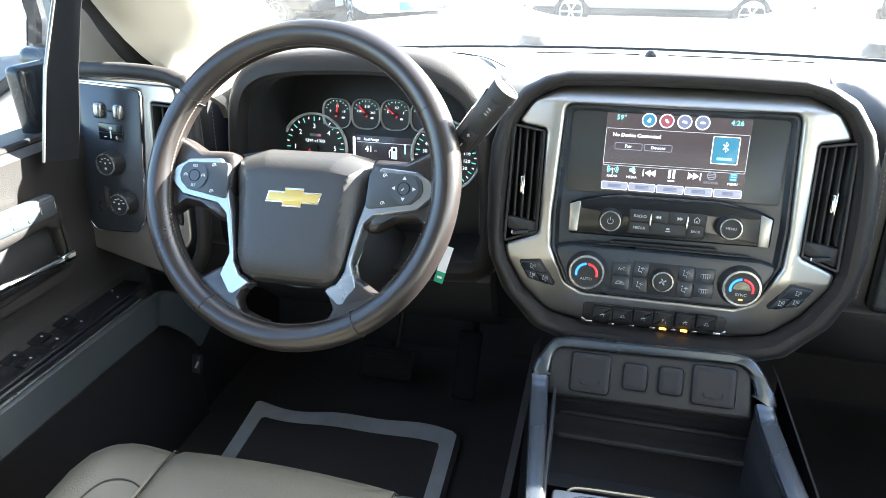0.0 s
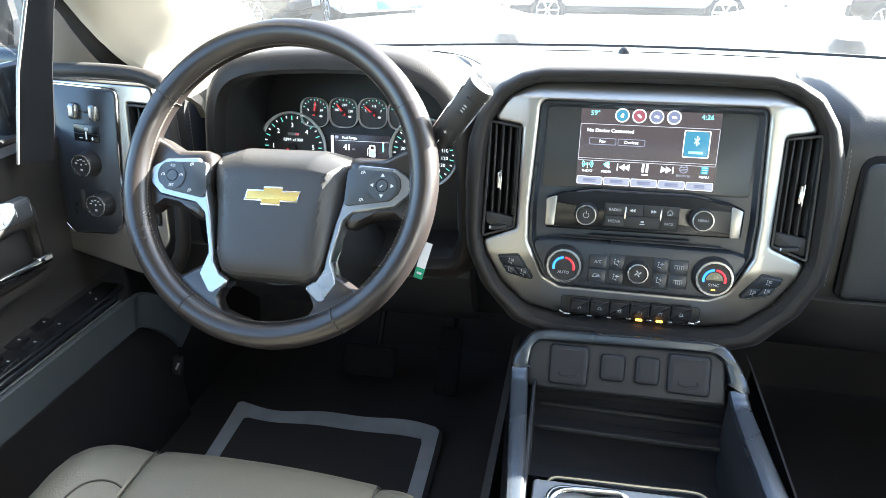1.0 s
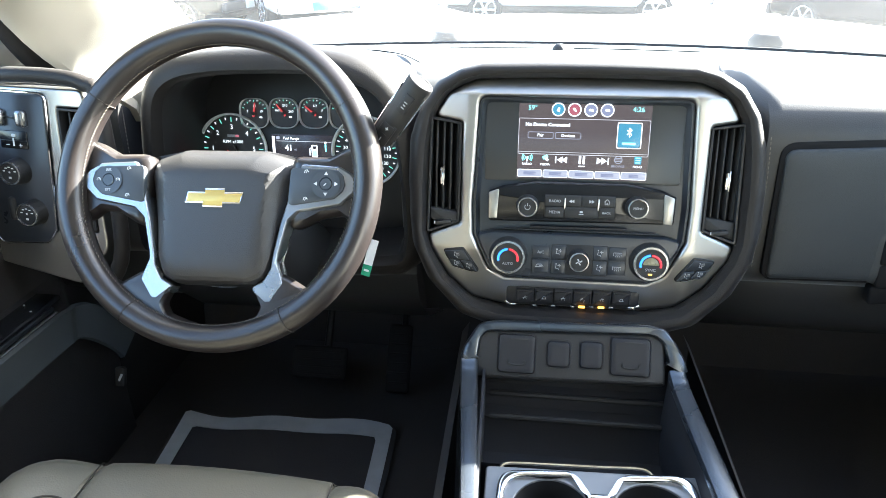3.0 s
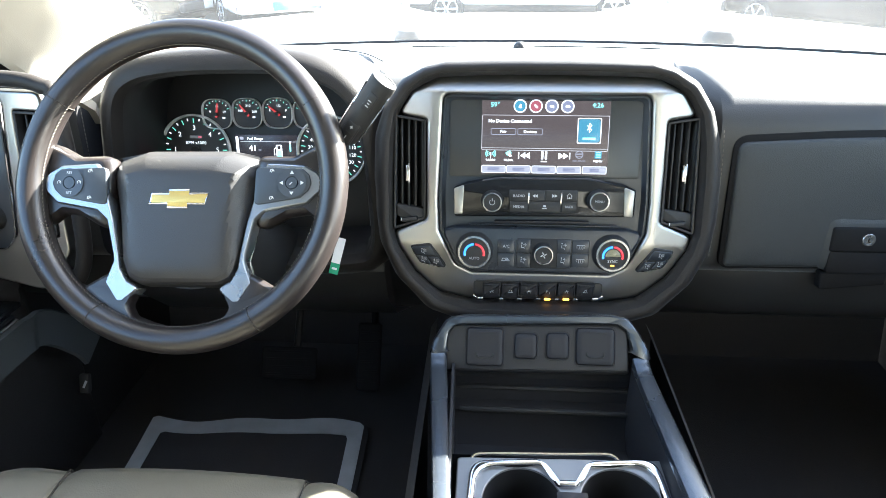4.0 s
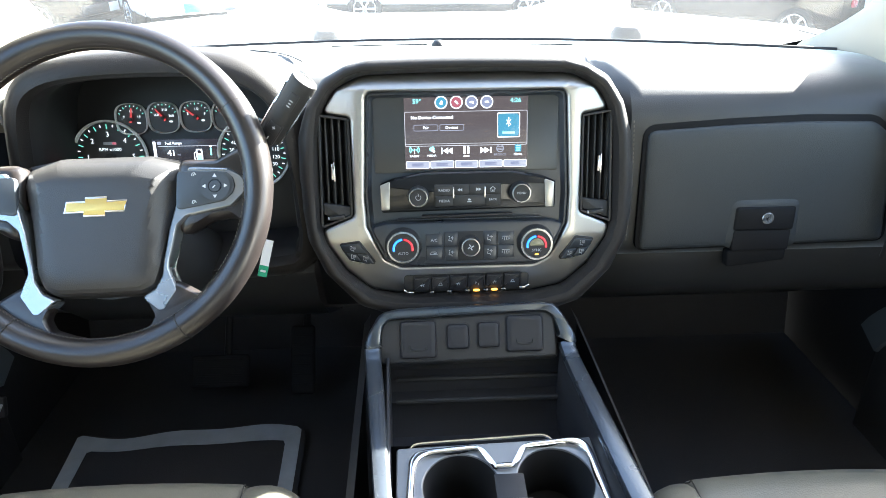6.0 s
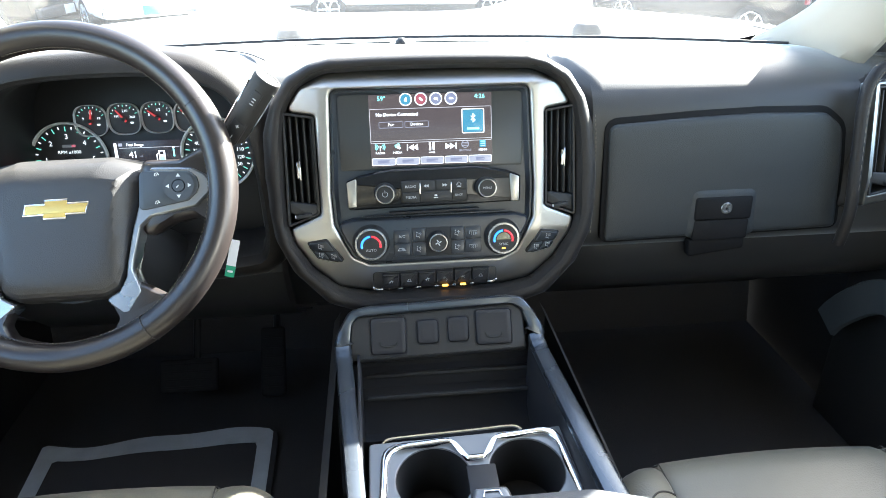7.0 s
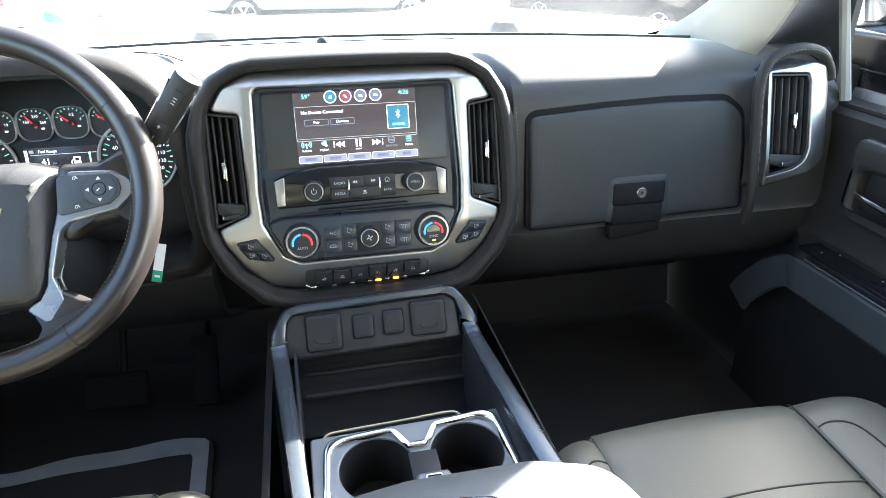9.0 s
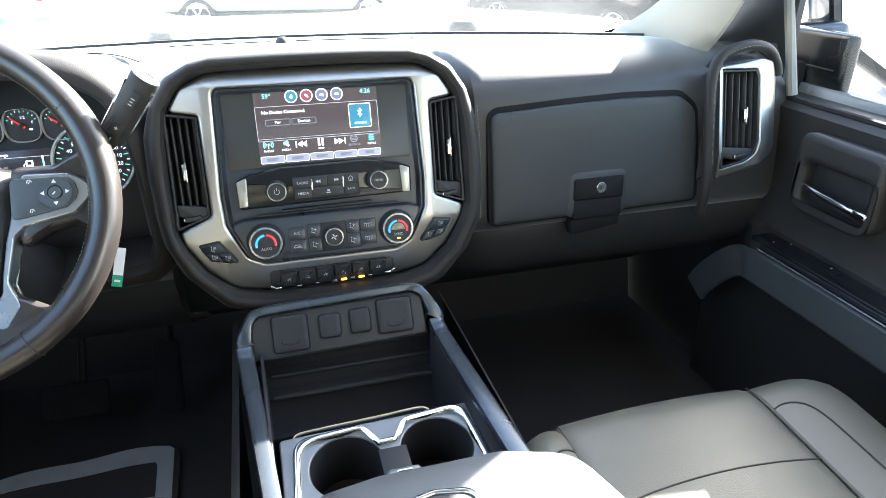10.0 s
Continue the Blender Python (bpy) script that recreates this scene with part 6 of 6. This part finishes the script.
loops(bm, [[glass_point(-1 + 2 * i / N, j / 8) for i in range(N + 1)] for j in range(9)], closed=False)
win = setting("window_1", bm, DUSTY, "dusty clear windscreen", "windscreen")
win.visible_shadow = False
bm = bmesh.new()
loops(bm, [[glass_point(-1 + 2 * i / N, v) + Vector((0, -0.004, 0.001)) for i in range(N + 1)] for v in (-0.02, 0.012)], closed=False)
setting("frit_band", bm, FRIT, "black printed band at the foot of the windscreen", "frit band")
for i, sx in enumerate((-1, 1)):
    bm = bmesh.new()
    rings = []
    for j in range(17):
        v = j / 16
        w = (0.140 if sx > 0 else 0.085) + (0.16 if sx > 0 else 0.06) * math.exp(-v * 24)
        rings.append([glass_point(sx * 1.0, v) + Vector((0, -0.004, 0.001)), glass_point(sx * (1 - w), v) + Vector((0, -0.004, 0.001))])
    loops(bm, rings, closed=False)
    setting("frit_band_%d" % (i + 1), bm, FRIT, "black printed band at the side of the windscreen", "frit band")

# rolled beige strip along the glass on the driver's side
bm = bmesh.new()
rings = []
for j in range(13):
    v = 0.015 + 0.40 * j / 12
    near, far = 0.072 + 0.05 * math.exp(-v / 0.045), 0.122 + 0.012 * math.exp(-v / 0.05)
    rings.append([glass_point(-(1 - near - (far - near) * q), v) + Vector((0, -0.006 - d, 0.001 + 0.5 * d)) for q, d in ((0.0, -0.002), (0.06, 0.004), (0.25, 0.009), (0.55, 0.011), (0.85, 0.008), (1.0, 0.0))])
loops(bm, rings, closed=False)
setting("trim_3", bm, CREAM, "beige rolled strip beside the glass", "pillar trim")

# ---- outside ----
GROUND = -0.35
setting("ground", box(400, 400, 0.02, 0, m=at(0, 0, GROUND - 0.01)), ASPHALT, "pale sunlit car park asphalt reaching the horizon", "ground")
hood = thing("truck_hood", "white truck hood beyond the windscreen with raised ribs", "hood")
bm = bmesh.new()
loops(bm, [[(x, y, z + 0.045 + 0.035 * math.exp(-((abs(x) - 0.42) / 0.10) ** 2) - 0.10 * max(0, abs(x) - 0.7)) for x in [-0.95 + 1.9 * i / 40 for i in range(41)]] for y, z in ((0.42, 1.345), (0.55, 1.375), (0.9, 1.37), (1.4, 1.33), (1.75, 1.26), (1.85, 1.15), (1.86, 0.8))], closed=False)
part("panel", bm, PAINT_WHITE, hood)
part("cowl_grille", box(1.6, 0.16, 0.03, 0.01), DARK, hood, "black plastic cowl", at(-0.02, 0.40, 1.335))
for x in (-0.327, 0.256):
    w = thing("windscreen_wiper", "black windscreen wiper lying at the foot of the glass", "wiper", at(x, 0.36, 1.40), "wipers")
    part("arm", tube([(0.10, 0.02, -0.03), (-0.05, 0.0, 0.0), (-0.28, -0.01, 0.005)], 0.007, 6), DARK, w)
    part("pivot_cap", moved(lathe([(0.036, -0.02), (0.034, 0.040), (0.026, 0.052), (0.012, 0.056), (0.0, 0.057)], 20), at(0.10, 0.09, 0)), DARK, w, "black cap over the wiper pivot")
    part("blade", tube([(-0.55, -0.005, 0.0), (-0.28, -0.012, 0.010), (0.02, -0.005, 0.0)], 0.006, 6), RUBBER, w)


def vehicle(name, label, paint, m, length, height, bed=False, group="parked vehicles", plate_paint=None):
    """A parked car seen far off: body, cabin, glass, wheels, lamps."""
    t = thing(name, label, "car", m, group)
    L, H, W = length / 2, height, 0.95
    if bed:
        side = [(-L, 0.55), (-L, 1.15), (-0.2 * L, 1.18), (-0.15 * L, H), (0.28 * L, H), (0.50 * L, 1.20), (0.97 * L, 1.08), (L, 0.9), (L, 0.45), (-L, 0.42)]
    else:
        side = [(-L, 0.5), (-0.98 * L, 1.1), (-0.86 * L, H * 0.97), (-0.3 * L, H), (0.18 * L, H * 0.98), (0.48 * L, 1.12), (0.94 * L, 0.98), (L, 0.8), (L, 0.40), (-L, 0.40)]
    bm = prism(rounded(side, 0.12, 4), [(0.10, -W), (0.03, -W + 0.06), (0, -W + 0.18), (0, W - 0.18), (0.03, W - 0.06), (0.10, W)], base=True)
    body = part("body", moved(bm, pose(0, 0, 0, 90)), paint, t)
    for q in (-1, 1):
        pts = [(-0.12 * L, 1.20), (-0.10 * L, H - 0.10), (0.24 * L, H - 0.12), (0.42 * L, 1.22)] if bed else [(-0.88 * L, 1.12), (-0.80 * L, H - 0.12), (0.16 * L, H - 0.12), (0.42 * L, 1.14)]
        part("side_window", moved(prism(rounded(pts, 0.06, 3), [(0, -0.01), (0, 0.006)]), pose(0, q * (W - 0.001), 0, 90 if q < 0 else 90) if q < 0 else pose(0, W, 0, 90)), CAR_GLASS, body, "dark side glass")
        for wx in (-0.62 * L, 0.62 * L):
            wm = Matrix.Translation((wx, q * (W - 0.10), 0.38)) @ pose(0, 0, 0, -90 * q)
            wh = part("wheel", lathe([(0.30, -0.10), (0.375, -0.08), (0.38, 0.06), (0.35, 0.10), (0.27, 0.105), (0.26, 0.09), (0.0, 0.09)], 28), TYRE, t, "black tyre", wm)
            part("rim", join(lathe([(0.26, 0.09), (0.25, 0.11), (0.23, 0.11), (0.22, 0.095)], 28), lathe([(0.06, 0.09), (0.055, 0.125), (0.0, 0.13)], 16), *[box(0.20, 0.05, 0.03, 0.008, 1, Matrix.Rotation(2 * math.pi * i / 6, 4, "Z") @ at(0.14, 0, 0.10)) for i in range(6)]), SPOKE, wh, "bright alloy rim")
        part("head_lamp", box(0.10, 0.32, 0.16, 0.04), SPOKE, t, m=at(L - 0.05, q * 0.68, 0.86))
        part("tail_lamp", box(0.06, 0.14, 0.32, 0.03), PAINT_RED, t, m=at(-L + 0.02, q * 0.80, 0.95))
    part("windscreen", box(0.04, 1.5, 0.52, 0.02), CAR_GLASS, t, m=at(0.345 * L, 0, (H + 1.12) / 2, 0, -48 if not bed else -42))
    part("rear_glass", box(0.03, 1.4, 0.36, 0.02), CAR_GLASS, t, m=at((-0.17 if bed else -0.93) * L, 0, H - 0.26, 0, 8))
    part("front_bumper", box(0.16, 1.8, 0.22, 0.05, 3), DARK if not bed else CHROME, t, m=at(L, 0, 0.50))
    part("rear_bumper", box(0.16, 1.8, 0.20, 0.05, 3), DARK if not bed else CHROME, t, m=at(-L, 0, 0.55))
    part("plate_bar", box(0.01, 0.34, 0.17, 0.01), plate_paint or WHITE, t, m=at(-L - 0.09, 0, 0.56))
    part("underbody", box(1.84 * L, 1.5, 0.16, 0.03), DARK, t, m=at(0, 0, 0.36))
    if bed:
        for q in (-1, 1):
            part("mud_flap", box(0.02, 0.28, 0.36, 0.006), RUBBER, t, m=at(-0.80 * L, q * 0.80, 0.34))
    return t


def bearing(az, d, turn=0.0):
    return at(-0.05 + d * math.sin(radians(az)), -0.85 + d * math.cos(radians(az)), GROUND, 0, 0, turn)


vehicle("parked_suv", "black parked sport utility vehicle with alloy wheels", PAINT_BLACK, at(-8.61, 14.01, GROUND, 0, 0, 171), 4.9, 1.80)
vehicle("parked_car", "dark red parked car", PAINT_RED, bearing(-44, 17, 20), 4.7, 1.55)
vehicle("parked_pickup", "white parked pickup truck", PAINT_WHITE, bearing(-20.2, 17.4, 125), 5.8, 1.85, True, plate_paint=TEAL_CARD)
vehicle("parked_pickup", "white parked pickup truck beyond the hood", PAINT_WHITE, bearing(3, 16, 178), 5.8, 1.85, True)
vehicle("parked_car", "dark grey parked car", PAINT_BLACK, bearing(27, 14.5, 120), 4.5, 1.50)
vehicle("parked_suv", "white parked sport utility vehicle", PAINT_WHITE, bearing(35, 14, 110), 4.8, 1.75)
vehicle("parked_car", "grey parked car with dark glass", PAINT_GREY, bearing(62, 12, 100), 4.7, 1.50)
for az, d in ((-11.5, 18), (8.9, 30), (-44, 30)):
    lp = thing("street_lamp", "grey steel car park lamp post", "street lamp", bearing(az, d), "lamp posts")
    part("post", tube([(0, 0, 0), (0, 0, 8)], [0.11, 0.07], 12), STEEL, lp)
    part("arm", tube([(0, 0, 7.9), (0.9, 0, 8.1)], 0.04, 8), STEEL, lp)
    part("lamp_head", box(0.5, 0.25, 0.12, 0.03), STEEL, lp, m=at(1.0, 0, 8.1))
    part("concrete_foot", lathe([(0.17, 0), (0.17, 0.5), (0.14, 0.55), (0.0, 0.55)], 20), ASPHALT, lp)
